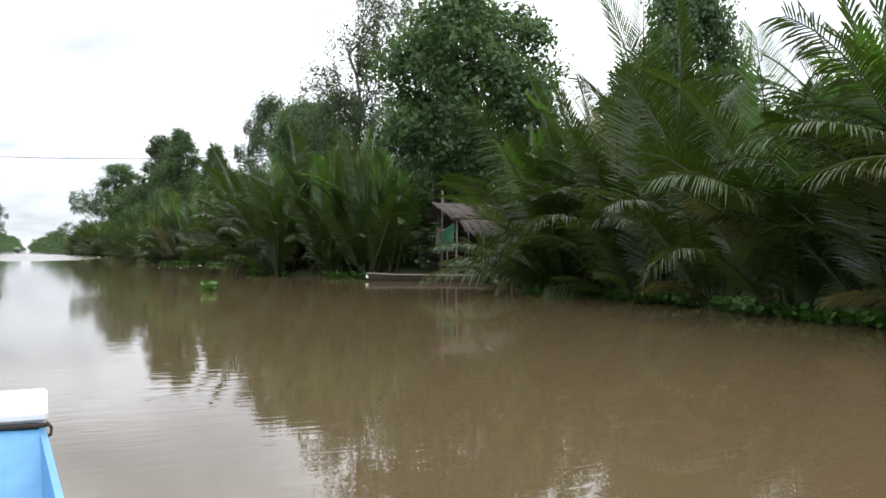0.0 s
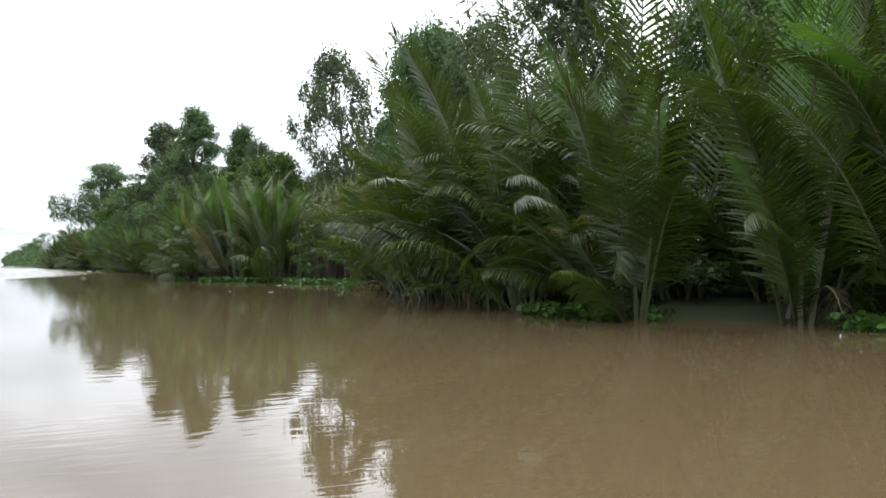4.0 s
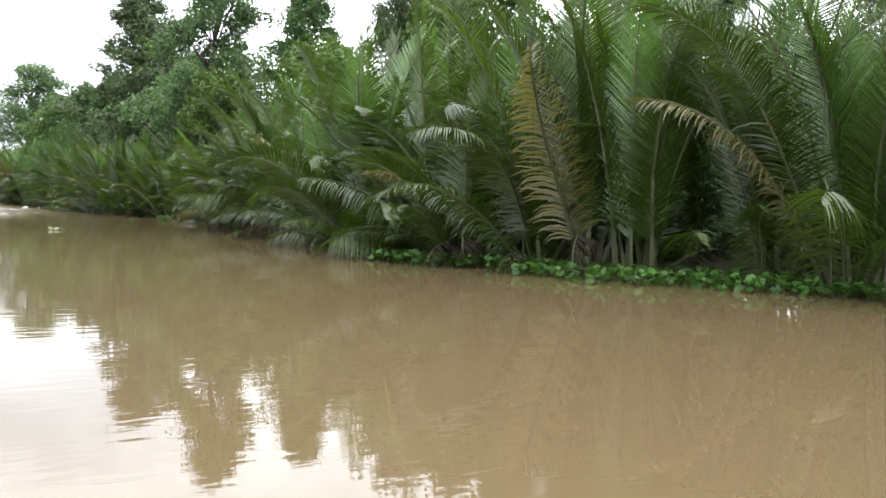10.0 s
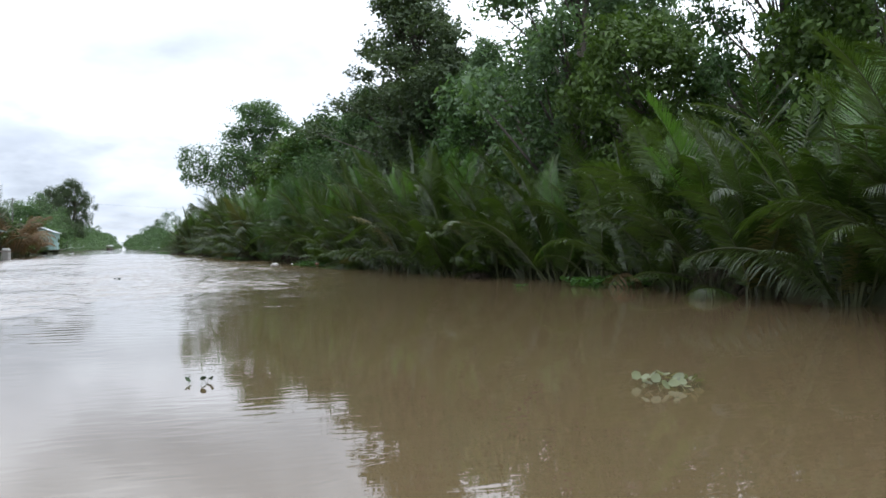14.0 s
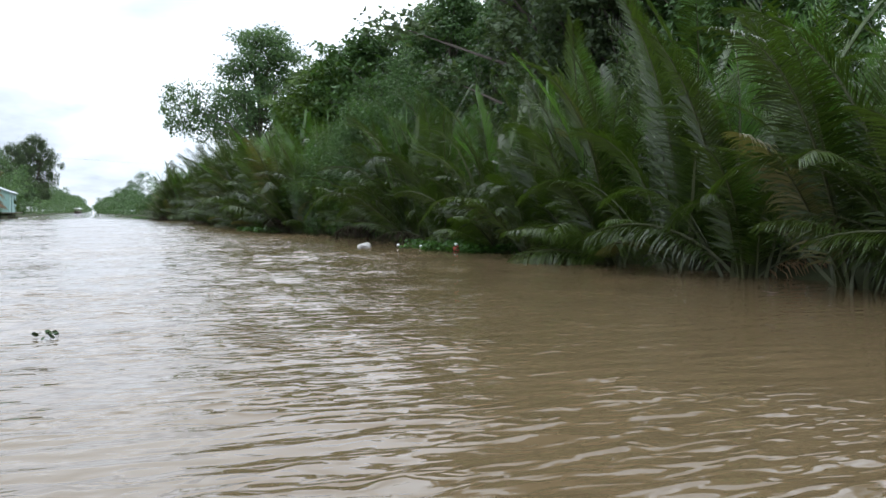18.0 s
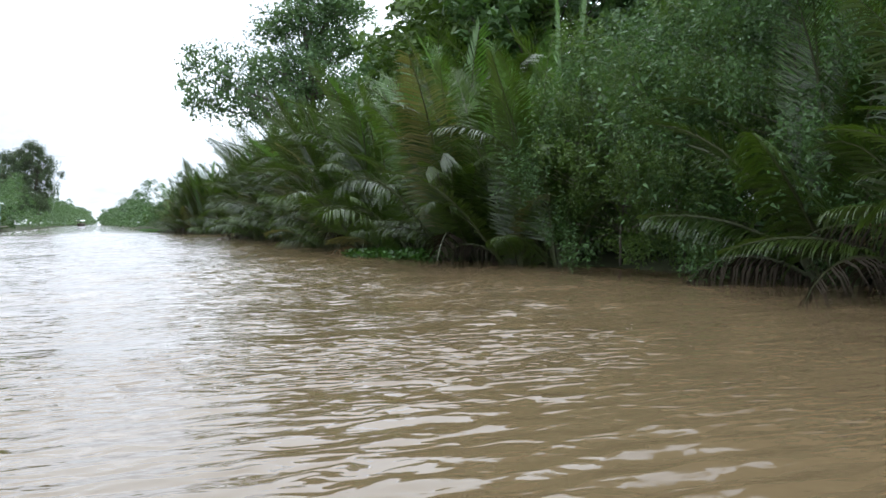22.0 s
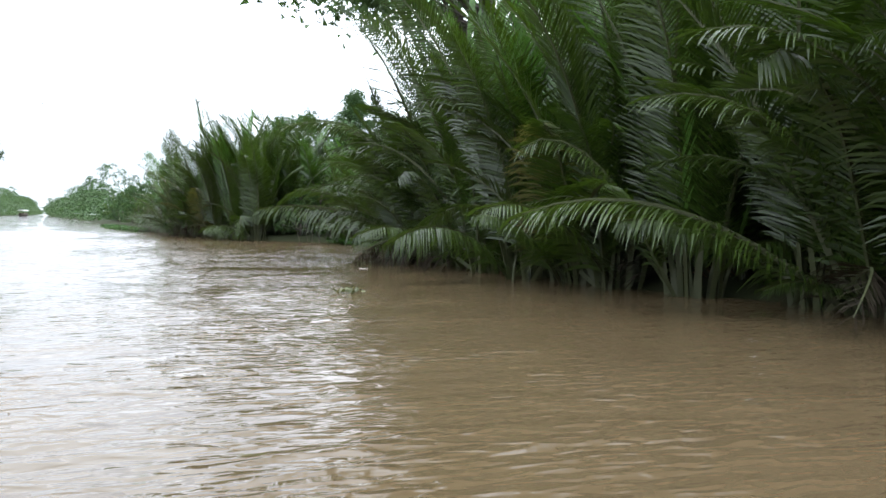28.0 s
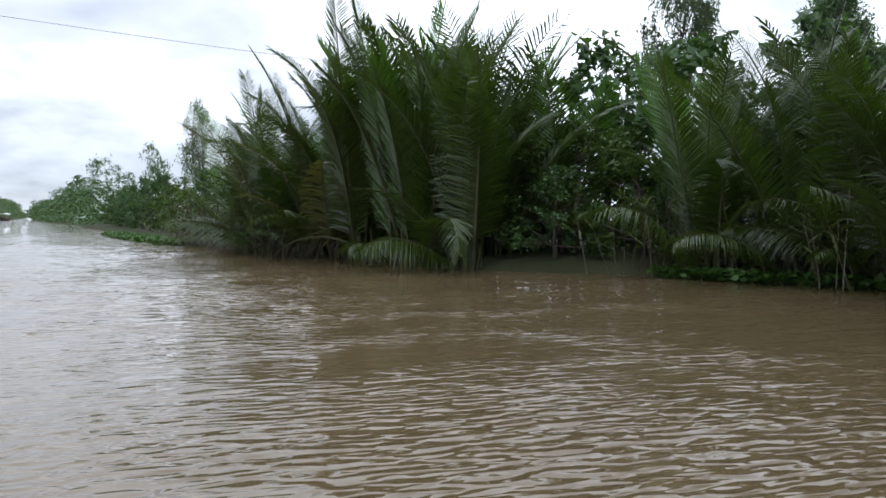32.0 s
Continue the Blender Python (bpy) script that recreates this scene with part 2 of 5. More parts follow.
STALK = material("palm_stalk", (0.045, 0.060, 0.022), rough=0.5, spread=0.5, scale=1.0, fine=30, second=(0.075, 0.080, 0.036), spec=0.3)
# LEAF_DARK and LEAF_MID are lightened: haze over the trees is in their colour
LEAF_DARK = material("dark_broad_leaf", (0.054, 0.102, 0.046), rough=0.42, spread=0.5, scale=0.4, fine=4, bump=0.0, through_light=0.36, second=(0.119, 0.192, 0.083), spec=0.22)
LEAF_MID = material("mid_green_leaf", (0.043, 0.086, 0.028), rough=0.48, spread=0.45, scale=0.4, fine=4, bump=0.0, through_light=0.25, second=(0.075, 0.140, 0.043), spec=0.22)
LEAF_LIGHT = material("light_green_leaf", (0.048, 0.087, 0.018), rough=0.5, spread=0.4, scale=0.4, fine=4, bump=0.0, through_light=0.3, second=(0.084, 0.136, 0.029), spec=0.22)
LEAF_GREY = material("grey_green_leaf", (0.057, 0.087, 0.044), rough=0.5, spread=0.45, scale=0.4, fine=4, bump=0.0, through_light=0.3, second=(0.095, 0.131, 0.066), spec=0.22)
BARK = material("grey_bark", (0.075, 0.062, 0.050), rough=0.85, spread=0.45, scale=1.5, fine=20, bump=0.5)
REED = material("reed_leaf", (0.072, 0.116, 0.042), rough=0.55, spread=0.45, scale=0.6, fine=10, bump=0.0, through_light=0.25, second=(0.142, 0.180, 0.076), spec=0.22)
REED_DRY = material("dry_reed_stem", (0.070, 0.056, 0.042), rough=0.7, spread=0.5, scale=1, fine=14, bump=0.0)
HYACINTH = material("water_hyacinth_leaf", (0.030, 0.078, 0.014), rough=0.35, spread=0.5, scale=1.2, fine=12, bump=0.0, through_light=0.25, second=(0.066, 0.148, 0.027), spec=0.22)


# ---- helpers for building ----
def mesh_from(name, verts, faces, mats, face_mats=None, smooth=False):
    me = bpy.data.meshes.new(name)
    me.from_pydata([tuple(v) for v in verts], [], faces)
    for m in mats:
        me.materials.append(m)
    if face_mats is not None:
        me.polygons.foreach_set("material_index", face_mats)
    if smooth:
        me.polygons.foreach_set("use_smooth", [True] * len(me.polygons))
    me.update()
    return me


def part(name, bm, mat, parent=None, label=""):
    """Links a bmesh as one mesh object under a thing or a part."""
    me = bpy.data.meshes.new(name)
    bm.to_mesh(me)
    bm.free()
    me.materials.append(mat)
    ob = new(name, me)
    if parent:
        ob.parent = parent
    if label:
        ob["label"] = label
    return ob


def box(sx, sy, sz, m=Matrix(), bevel=0.01, bm=None):
    """A bevelled block of that size, centred, at the pose m."""
    b = bmesh.new()
    bmesh.ops.create_cube(b, size=1, matrix=Matrix.Diagonal((sx, sy, sz, 1)))
    if bevel:
        bmesh.ops.bevel(b, geom=b.edges[:], offset=min(bevel, 0.3 * min(sx, sy, sz)), segments=1, affect="EDGES")
    bmesh.ops.transform(b, matrix=m, verts=b.verts[:])
    if bm is None:
        return b
    me = bpy.data.meshes.new("joined")
    b.to_mesh(me)
    b.free()
    bm.from_mesh(me)
    bpy.data.meshes.remove(me)
    return bm


def tube_arrays(points, radii, sides=5):
    """Vertices and faces of a tapered tube along points."""
    pts = [Vector(p) for p in points]
    verts, faces = [], []
    for i, p in enumerate(pts):
        t = (pts[min(i + 1, len(pts) - 1)] - pts[max(i - 1, 0)]).normalized()
        a = t.orthogonal().normalized() if abs(t.z) > 0.99 else t.cross(Vector((0, 0, 1))).normalized()
        b = t.cross(a)
        for k in range(sides):
            w = 2 * math.pi * k / sides
            verts.append(p + (a * math.cos(w) + b * math.sin(w)) * radii[i])
    for i in range(len(pts) - 1):
        for k in range(sides):
            j = (k + 1) % sides
            faces.append((i * sides + k, i * sides + j, (i + 1) * sides + j, (i + 1) * sides + k))
    faces.append(tuple(range(sides))[::-1])
    faces.append(tuple(range((len(pts) - 1) * sides, len(pts) * sides)))
    return verts, faces


def tube_part(name, points, radii, mat, parent=None, sides=6, label=""):
    v, f = tube_arrays(points, radii, sides)
    ob = new(name, mesh_from(name, v, f, [mat], smooth=True))
    if parent:
        ob.parent = parent
    if label:
        ob["label"] = label
    return ob


def leaf_arrays(rng, centres, size, aspect=0.42, down=0.0, out=None, up=0.5):
    """Pointed leaves, one at each centre; down: how much they hang; out: the ways that they face, besides up."""
    n = len(centres)
    ax = rng.normal(size=(n, 3))
    if down > 0.8:
        if out is not None:
            ax += out * 1.2
        ax[:, 2] = ax[:, 2] * 0.6 - down
        face = rng.normal(size=(n, 3))
    else:
        face = rng.normal(size=(n, 3)) * 0.62
        face[:, 2] += up
        if out is not None:
            face += out * 0.9
        ax[:, 2] -= down
    ax /= np.linalg.norm(ax, axis=1, keepdims=True)
    sd = np.cross(ax, face)
    sd /= np.linalg.norm(sd, axis=1, keepdims=True) + 1e-9
    if down <= 0.8:
        face /= np.linalg.norm(face, axis=1, keepdims=True) + 1e-9
        ax = np.cross(face, sd)
    ln = size * rng.uniform(0.65, 1.35, (n, 1))
    v = np.stack([centres - ax * ln * 0.35 + sd * ln * aspect * 0.5, centres - ax * ln * 0.35 - sd * ln * aspect * 0.5, centres + ax * ln * 0.65], 1)
    return v.reshape(-1, 3)


def leaf_mesh(name, verts, mat):
    n = len(verts) // 3
    me = bpy.data.meshes.new(name)
    me.vertices.add(3 * n)
    me.vertices.foreach_set("co", verts.astype(np.float32).ravel())
    me.loops.add(3 * n)
    me.loops.foreach_set("vertex_index", np.arange(3 * n, dtype=np.int32))
    me.polygons.add(n)
    me.polygons.foreach_set("loop_start", np.arange(0, 3 * n, 3, dtype=np.int32))
    me.polygons.foreach_set("loop_total", np.full(n, 3, dtype=np.int32))
    me.materials.append(mat)
    me.update(calc_edges=True)
    return me


# ---- ground, banks and water ----
WAVES = 3.9
RIGHT = [(-400, 13), (0, 11.8), (8, 11.8), (15, 13), (21, 12.8), (25, 14.5), (29, 18), (34, 17.5), (37, 12.8), (42, 10), (49, 9.6), (53, 10.2), (58, 11.6), (65, 13.6), (71, 14.4), (77, 13.6), (81, 11.5), (86, 9.8), (92, 10),
         (104, 11.4), (117, 13.2), (124, 12.4), (131, 11.6), (141, 10.7), (155, 10.9), (160, 11.6), (170, 10.6), (176, 9.4), (184, 9.2), (190, 8.8), (202, 10.2), (209, 8.6), (220, 9.4), (228, 12.5),
         (232, 14.5), (237, 12.5), (240, 9), (246, 7.2), (259, 5.4), (300, 3.8), (400, 1), (600, -4), (1500, -16), (3000, -30)]
LEFT = [(-400, -13), (170, -13), (196, -15.5), (250, -18), (350, -18.5), (600, -22), (1500, -32), (3000, -46)]


def edge(table, y):
    return float(np.interp(y, [p[0] for p in table], [p[1] for p in table]))


def build_ground():
    ys = sorted(set([-3000, -400, -200, -100] + list(range(-60, 320, 3)) + list(range(320, 700, 20)) + [800, 1000, 1500, 2200, 3000]))
    rng = np.random.default_rng(5)
    verts, faces = [], []
    for y in ys:
        r, l = edge(RIGHT, y), edge(LEFT, y)
        w = rng.uniform(-0.25, 0.25, 4)
        prof = [(-3000, 0.5), (l - 8, 0.5 + 0.2 * w[0]), (l - 0.8 + w[1], 0.3), (l + 0.6, -0.25), (l + 2, -0.9), (-2, -1.6), (r - 1, -0.9), (r + 0.5 + w[2], -0.2), (r + 1.9 + w[3], 0.22), (r + 5, 0.45), (r + 12, 0.5), (3000, 0.5)]
        verts += [(x, y, z) for x, z in prof]
    k = 12
    for i in range(len(ys) - 1):
        for j in range(k - 1):
            faces.append((i * k + j, i * k + j + 1, (i + 1) * k + j + 1, (i + 1) * k + j))
    g = new("ground", mesh_from("ground", verts, faces, [MUD], smooth=True))
    tagged(g, "dark muddy canal bank with grass and leaf litter", "ground", kind="structure")
    # water: flat but where the breeze raises waves of half a metre to a metre and a half
    xs = np.concatenate([[-60, -22], np.arange(-13, -7.9, 0.6), np.arange(-7.5, 10.1, 0.3), np.arange(10.6, 15.1, 0.6), [24, 60]])
    wy = np.concatenate([[-400, -100, 0, 50, 100], np.arange(104, 244, 0.07), np.arange(244, 262, 0.14), np.arange(262, 320, 0.4), np.arange(320, 420, 2.0), [500, 800, 1500, 3000]])
    gx, gy = np.meshgrid(xs, wy)
    z = np.zeros_like(gx)
    wr = np.random.default_rng(9)
    for _ in range(44):
        lam = wr.uniform(0.20, 0.46)
        head = radians(wr.normal(20, 20))
        k = 2 * math.pi / lam
        z += wr.uniform(0.5, 1.0) * 0.0125 * lam / math.sqrt(44) * np.sin(k * (gx * math.sin(head) + gy * math.cos(head)) + wr.uniform(0, 6.28))
    gust = 0.8 + 0.3 * np.sin(gx * 0.31 + gy * 0.13) * np.sin(gy * 0.17 + 1.3) + 0.2 * np.sin(gx * 0.6 - gy * 0.4)
    fade = np.clip((gy - 108 - 3 * np.sin(gx * 0.5)) / 16, 0, 1) * np.clip((300 - gy) / 30, 0, 1) * np.clip((gx + 13) / 2, 0, 1) * np.clip((15 - gx) / 2, 0, 1)
    lee = np.clip((150 - gy) / 25, 0, 1) * np.clip((gx - 2) / 6, 0, 0.75)
    lee = lee + np.clip((gx - 3) / 4, 0, 0.6) * np.clip((gy - 196) / 6, 0, 1) * np.clip((219 - gy) / 4, 0, 1)
    z *= (1 - lee) * WAVES * gust * fade * (1 + 0.25 * np.clip((gy - 145) / 40, 0, 1) - 0.55 * np.clip((gy - 192) / 18, 0, 1))
    k = len(xs)
    idx = np.arange(len(wy) * k).reshape(len(wy), k)
    quads = np.stack([idx[:-1, :-1], idx[:-1, 1:], idx[1:, 1:], idx[1:, :-1]], -1).reshape(-1, 4)
    w = new("water", mesh_from("water", np.stack([gx, gy, z], -1).reshape(-1, 3).tolist(), quads.tolist(), [WATER], smooth=True))
    tagged(w, "muddy brown canal water mirroring an overcast sky", "water", kind="structure")


build_ground()


# ---- nipa palms ----
def frond_mesh(name, rng, length, lean, bend, power, droop, mat, leaflets=64, blade=1.1, width=0.052, bare=0.16, lift=0.25, ragged=0.0, sides=3, segs=11, wild=1.0, reach=0.38, curl=True, twist=0.0, sway=0.0):
    """One feather leaf: it rises from its foot, arches towards +x, sways to one side and turns its blade on the way."""
    pts, ang = [Vector((0, 0, 0))], []
    for i in range(segs):
        s = (i + 0.5) / segs
        a = radians(lean + bend * s**power)
        ang.append(a)
        pts.append(pts[-1] + Vector((math.sin(a), sway * s * s, math.cos(a))) * (length / segs))
    ang.append(ang[-1])
    radii = [0.044 * (1 - i / segs) ** 0.8 + 0.006 for i in range(segs + 1)]
    verts, faces = tube_arrays(pts, radii, sides)
    mats = [1] * len(faces)
    for i in range(leaflets):
        s = bare + (1 - bare) * (i + 0.5) / leaflets
        u = s * segs
        k = min(int(u), segs - 1)
        p = pts[k].lerp(pts[k + 1], u - k)
        a = ang[k] + (ang[k + 1] - ang[k]) * (u - k)
        t = Vector((math.sin(a), sway * s * s, math.cos(a))).normalized()
        nrm = Vector((-math.cos(a), 0, math.sin(a)))
        across = t.cross(nrm)
        q = (s - bare) / (1 - bare)
        tw = twist * q
        flat = across * math.cos(tw) + nrm * math.sin(tw)
        face = nrm * math.cos(tw) - across * math.sin(tw)
        size = blade * (0.58 + 0.42 * math.sin(math.pi * min(1, q * 0.95 + 0.22))) * (1 - 0.35 * q**7)
        fwd = reach + 0.30 * q + 0.9 * q**9
        for side in (-1, 1):
            if ragged and rng.random() < ragged:
                continue
            j = 1 + rng.uniform(-0.20, 0.10) * wild
            d = (flat * side + t * (fwd + rng.uniform(-0.12, 0.12) * wild) + face * (lift + rng.uniform(-0.14, 0.14) * wild)).normalized()
            hang = droop * size * rng.uniform(0.5, 1.4)
            w = t * (width * 0.5) + face * (width * 0.22 * side * rng.uniform(0.3, 1.5))
            tip = p + d * size * j + Vector((0, 0, -hang))
            b = len(verts)
            if curl:
                m1 = p + d * size * 0.36 * j + Vector((0, 0, -hang * 0.10))
                m2 = p + d * size * 0.72 * j + Vector((0, 0, -hang * 0.46))
                verts += [p - w * 0.45, p + w * 0.45, m1 + w, m1 - w, m2 + w * 0.72, m2 - w * 0.72, tip]
                faces += [(b, b + 1, b + 2, b + 3), (b + 3, b + 2, b + 4, b + 5), (b + 5, b + 4, b + 6)]
                mats += [0, 0, 0]
            else:
                mid = p + d * size * 0.55 * j + Vector((0, 0, -hang * 0.25))
                verts += [p - w * 0.6, p + w * 0.6, mid + w, mid - w, tip]
                faces += [(b, b + 1, b + 2, b + 3), (b + 3, b + 2, b + 4)]
                mats += [0, 0]
    return mesh_from(name, verts, faces, [mat, STALK], mats)


rng = np.random.default_rng(11)


def frond_kinds(leaflets, width, n, curl):
    """Sets of leaves alike in habit: upright, young, arching, drooping, dry and yellowing."""
    few = dict(leaflets=leaflets, width=width, segs=11 if curl else 8)
    stiff = dict(curl=False, wild=0.4, **few)
    springy = dict(curl=curl, wild=0.5, **few)
    soft = dict(curl=curl, **few)
    u = rng.uniform

    def turned():
        return dict(twist=u(-0.7, 0.7), sway=u(-0.4, 0.4))

    return {
        "upright": [frond_mesh("upright_frond", rng, u(5.2, 6.6), u(2, 12), u(20, 75), u(2, 4), u(0.10, 0.30), FROND, lift=u(0.15, 0.55), blade=u(1.05, 1.3), reach=u(0.5, 0.85), **turned(), **springy) for _ in range(n + 4)],
        "young": [frond_mesh("young_frond", rng, u(5.0, 6.2), u(1, 6), u(12, 40), 2.2, 0.03, FROND_YOUNG, lift=u(0.2, 0.5), blade=1.25, reach=u(0.7, 0.95), **turned(), **springy) for _ in range(4)],
        "arch": [frond_mesh("arching_frond", rng, u(4.2, 6.0), u(10, 44), u(50, 120), u(1.8, 4.2), u(0.12, 0.42), FROND, lift=u(0.0, 0.35), ragged=u(0.0, 0.12), blade=u(0.9, 1.2), reach=u(0.35, 0.8), wild=u(0.5, 1.2), **turned(), **soft) for _ in range(n + 6)],
        "droop": [frond_mesh("drooping_frond", rng, u(3.2, 4.8), u(28, 55), u(40, 85), u(1.4, 3.0), u(0.35, 0.8), FROND, lift=0.05, ragged=u(0.0, 0.25), blade=u(0.8, 1.1), reach=u(0.3, 0.7), wild=u(0.7, 1.5), **turned(), **soft) for _ in range(n + 2)],
        "low": [frond_mesh("low_frond", rng, u(3.6, 4.8), u(38, 50), u(48, 62), u(0.9, 1.3), u(0.2, 0.4), m, lift=0.08, ragged=u(0.05, 0.2), blade=u(0.75, 0.95), reach=u(0.35, 0.6), bare=0.3, **turned(), **soft) for m in (FROND, FROND, FROND_GOLD)],
        "dead": [frond_mesh("dry_frond", rng, u(2.6, 4.2), u(25, 55), u(90, 135), u(1.0, 1.8), 1.0, m, blade=0.85, lift=0.0, ragged=0.55, curl=False, **few) for m in (FROND_ROT_SHADE, FROND_ROT_SHADE, FROND_ROT_SHADE, FROND_ROT_SHADE, FROND_ROT_SHADE, FROND_DEAD)],
        "tan": [frond_mesh("tan_frond", rng, u(4.4, 5.8), u(14, 40), u(50, 85), u(1.8, 3.4), u(0.3, 0.6), FROND_GOLD, lift=0.1, ragged=0.12, blade=u(0.85, 1.1), reach=u(0.4, 0.8), **turned(), **soft) for _ in range(4)],
        "withered": [frond_mesh("withered_frond", rng, u(4.2, 5.6), u(8, 38), u(60, 110), u(1.5, 2.6), 0.7, FROND_DEAD, lift=0.1, ragged=0.2, blade=1.1, curl=False, **few) for _ in range(3)],
        "golden": [frond_mesh("yellowing_frond", rng, u(5.0, 6.2), u(6, 16), u(35, 70), 1.5, 0.3, m, lift=0.2, ragged=0.1, blade=1.1, **stiff) for m in (FROND_YOUNG, FROND_GOLD, FROND_GOLD)],
    }


FRONT_ROW, BACK_ROWS = frond_kinds(90, 0.035, 6, True), frond_kinds(42, 0.066, 3, False)


def nipa_palm(x, y, size, rng, fronds=16, upright=0.4, overhang=0.35, dead=0.06, golden=0.0, label="", spread=0.5, back=0, withered=0.0):
    """A stemless clump of feather leaves; the outer ones hang over the water on the canal side."""
    palm = new("nipa_palm")
    palm.matrix_world = pose(x, y, -0.15, 0, 0, 0)
    tagged(palm, label or "tall green nipa palm clump growing from the muddy bank", "palm", "nipa palms along the bank")
    kinds = BACK_ROWS if back else FRONT_ROW

    def pick(kind):
        return kinds[kind][int(rng.integers(len(kinds[kind])))]

    for i in range(fronds):
        r = rng.random()
        az = rng.uniform(0, 360)
        if r < upright:
            me, k = pick("upright" if rng.random() > 0.2 else "young"), rng.uniform(0.78, 1.12)
        elif r < upright + overhang:
            me, k = pick("droop" if rng.random() < 0.4 else "arch"), rng.uniform(0.55, 1.12)
            az = 180 + rng.normal() * 65
            if rng.random() < 0.06:
                me = pick("tan")
        else:
            me, k = pick("arch"), rng.uniform(0.75, 1.1)
            az = az if back else 180 + rng.normal() * 85
        if rng.random() < dead:
            me, k = pick("dead"), rng.uniform(0.6, 1.0)
        if rng.random() < golden:
            me = pick("golden")
        if rng.random() < withered:
            me = pick("withered")
        f = new("frond", me)
        f.parent = palm
        off = Vector((math.cos(radians(az)), math.sin(radians(az)), 0)) * rng.uniform(0.05, spread)
        f.matrix_local = Matrix.Translation(off) @ pose(0, 0, 0, rng.normal() * 7, rng.normal() * 5, az) @ Matrix.Diagonal((k * size, k * size, k * size, 1))
    return palm


# stretches of bank: from, to, step, size, share upright, share overhanging, share yellowing
STRETCHES = [
    (1, 5, 2.6, 1.1, 0.5, 0.1925, 0), (5, 24, 2.1, 1.05, 0.52, 0.176, 0.02), (36.5, 41, 2, 1.08, 0.6, 0.1375, 0.12), (41, 50, 1.9, 1.05, 0.52, 0.187, 0.02), (50, 53, 1.8, 1.0, 0.58, 0.187, 0.1), (53, 62.5, 1.8, 1.0, 0.58, 0.187, 0.45),
    (78, 84, 1.6, 1.02, 0.85, 0.066, 0), (84, 92, 1.8, 0.98, 0.58, 0.187, 0), (92, 100, 2, 0.82, 0.52, 0.187, 0), (100, 105, 1.9, 1.08, 0.52, 0.198, 0), (105, 108, 2, 0.84, 0.52, 0.198, 0), (108, 128, 2.1, 0.8, 0.54, 0.176, 0.02),
    (128, 146, 2.1, 0.9, 0.54, 0.187, 0.02), (146, 155, 2.1, 0.86, 0.52, 0.187, 0), (155, 164.5, 2, 0.92, 0.55, 0.187, 0), (171, 176, 1.9, 0.95, 0.65, 0.1375, 0.02), (176, 200, 1.9, 1.18, 0.58, 0.176, 0.02), (200, 203, 1.9, 1.2, 0.56, 0.187, 0.02), (203, 208, 1.8, 1.22, 0.8, 0.08, 0.0),
    (208, 216, 1.8, 1.26, 0.65, 0.154, 0), (216, 226, 2, 0.92, 0.52, 0.187, 0), (228, 238, 2, 0.95, 0.7, 0.0825, 0), (240.5, 247, 1.4, 1.12, 0.85, 0.044, 0), (247, 256, 2.2, 0.85, 0.6, 0.11, 0.05),
]
rng = np.random.default_rng(23)
for y0, y1, step, size, upr, over, gold in STRETCHES:
    y = y0 + step * 0.4
    while y < y1:
        for row, depth in enumerate((0.8, 2.9, 5.4)):
            if row and rng.random() < 0.12:
                continue
            yy = y + rng.uniform(-0.5, 0.5) + row * step * 0.5
            xx = edge(RIGHT, yy) + depth + rng.uniform(-0.4, 0.5)
            nipa_palm(xx, yy, size * rng.uniform(0.88, 1.1), rng, fronds=int(rng.integers(18, 23)) - (0, 6, 9)[row], upright=(upr * 0.62 if upr < 0.6 and not row else min(0.85, upr + 0.05 * row)), overhang=1.5 * over if not row else 0.08, dead=0.03 if not row else 0.01, golden=gold, back=row)
        y += step


for px_, py_, sz in ((15.2, 24.0, 0.85), (16.8, 25.6, 0.8), (14.4, 26.4, 0.42), (18.3, 24.2, 1.0), (14.2, 22.2, 0.9)):
    nipa_palm(px_, py_, sz, rng, fronds=17, upright=0.35, overhang=0.4)


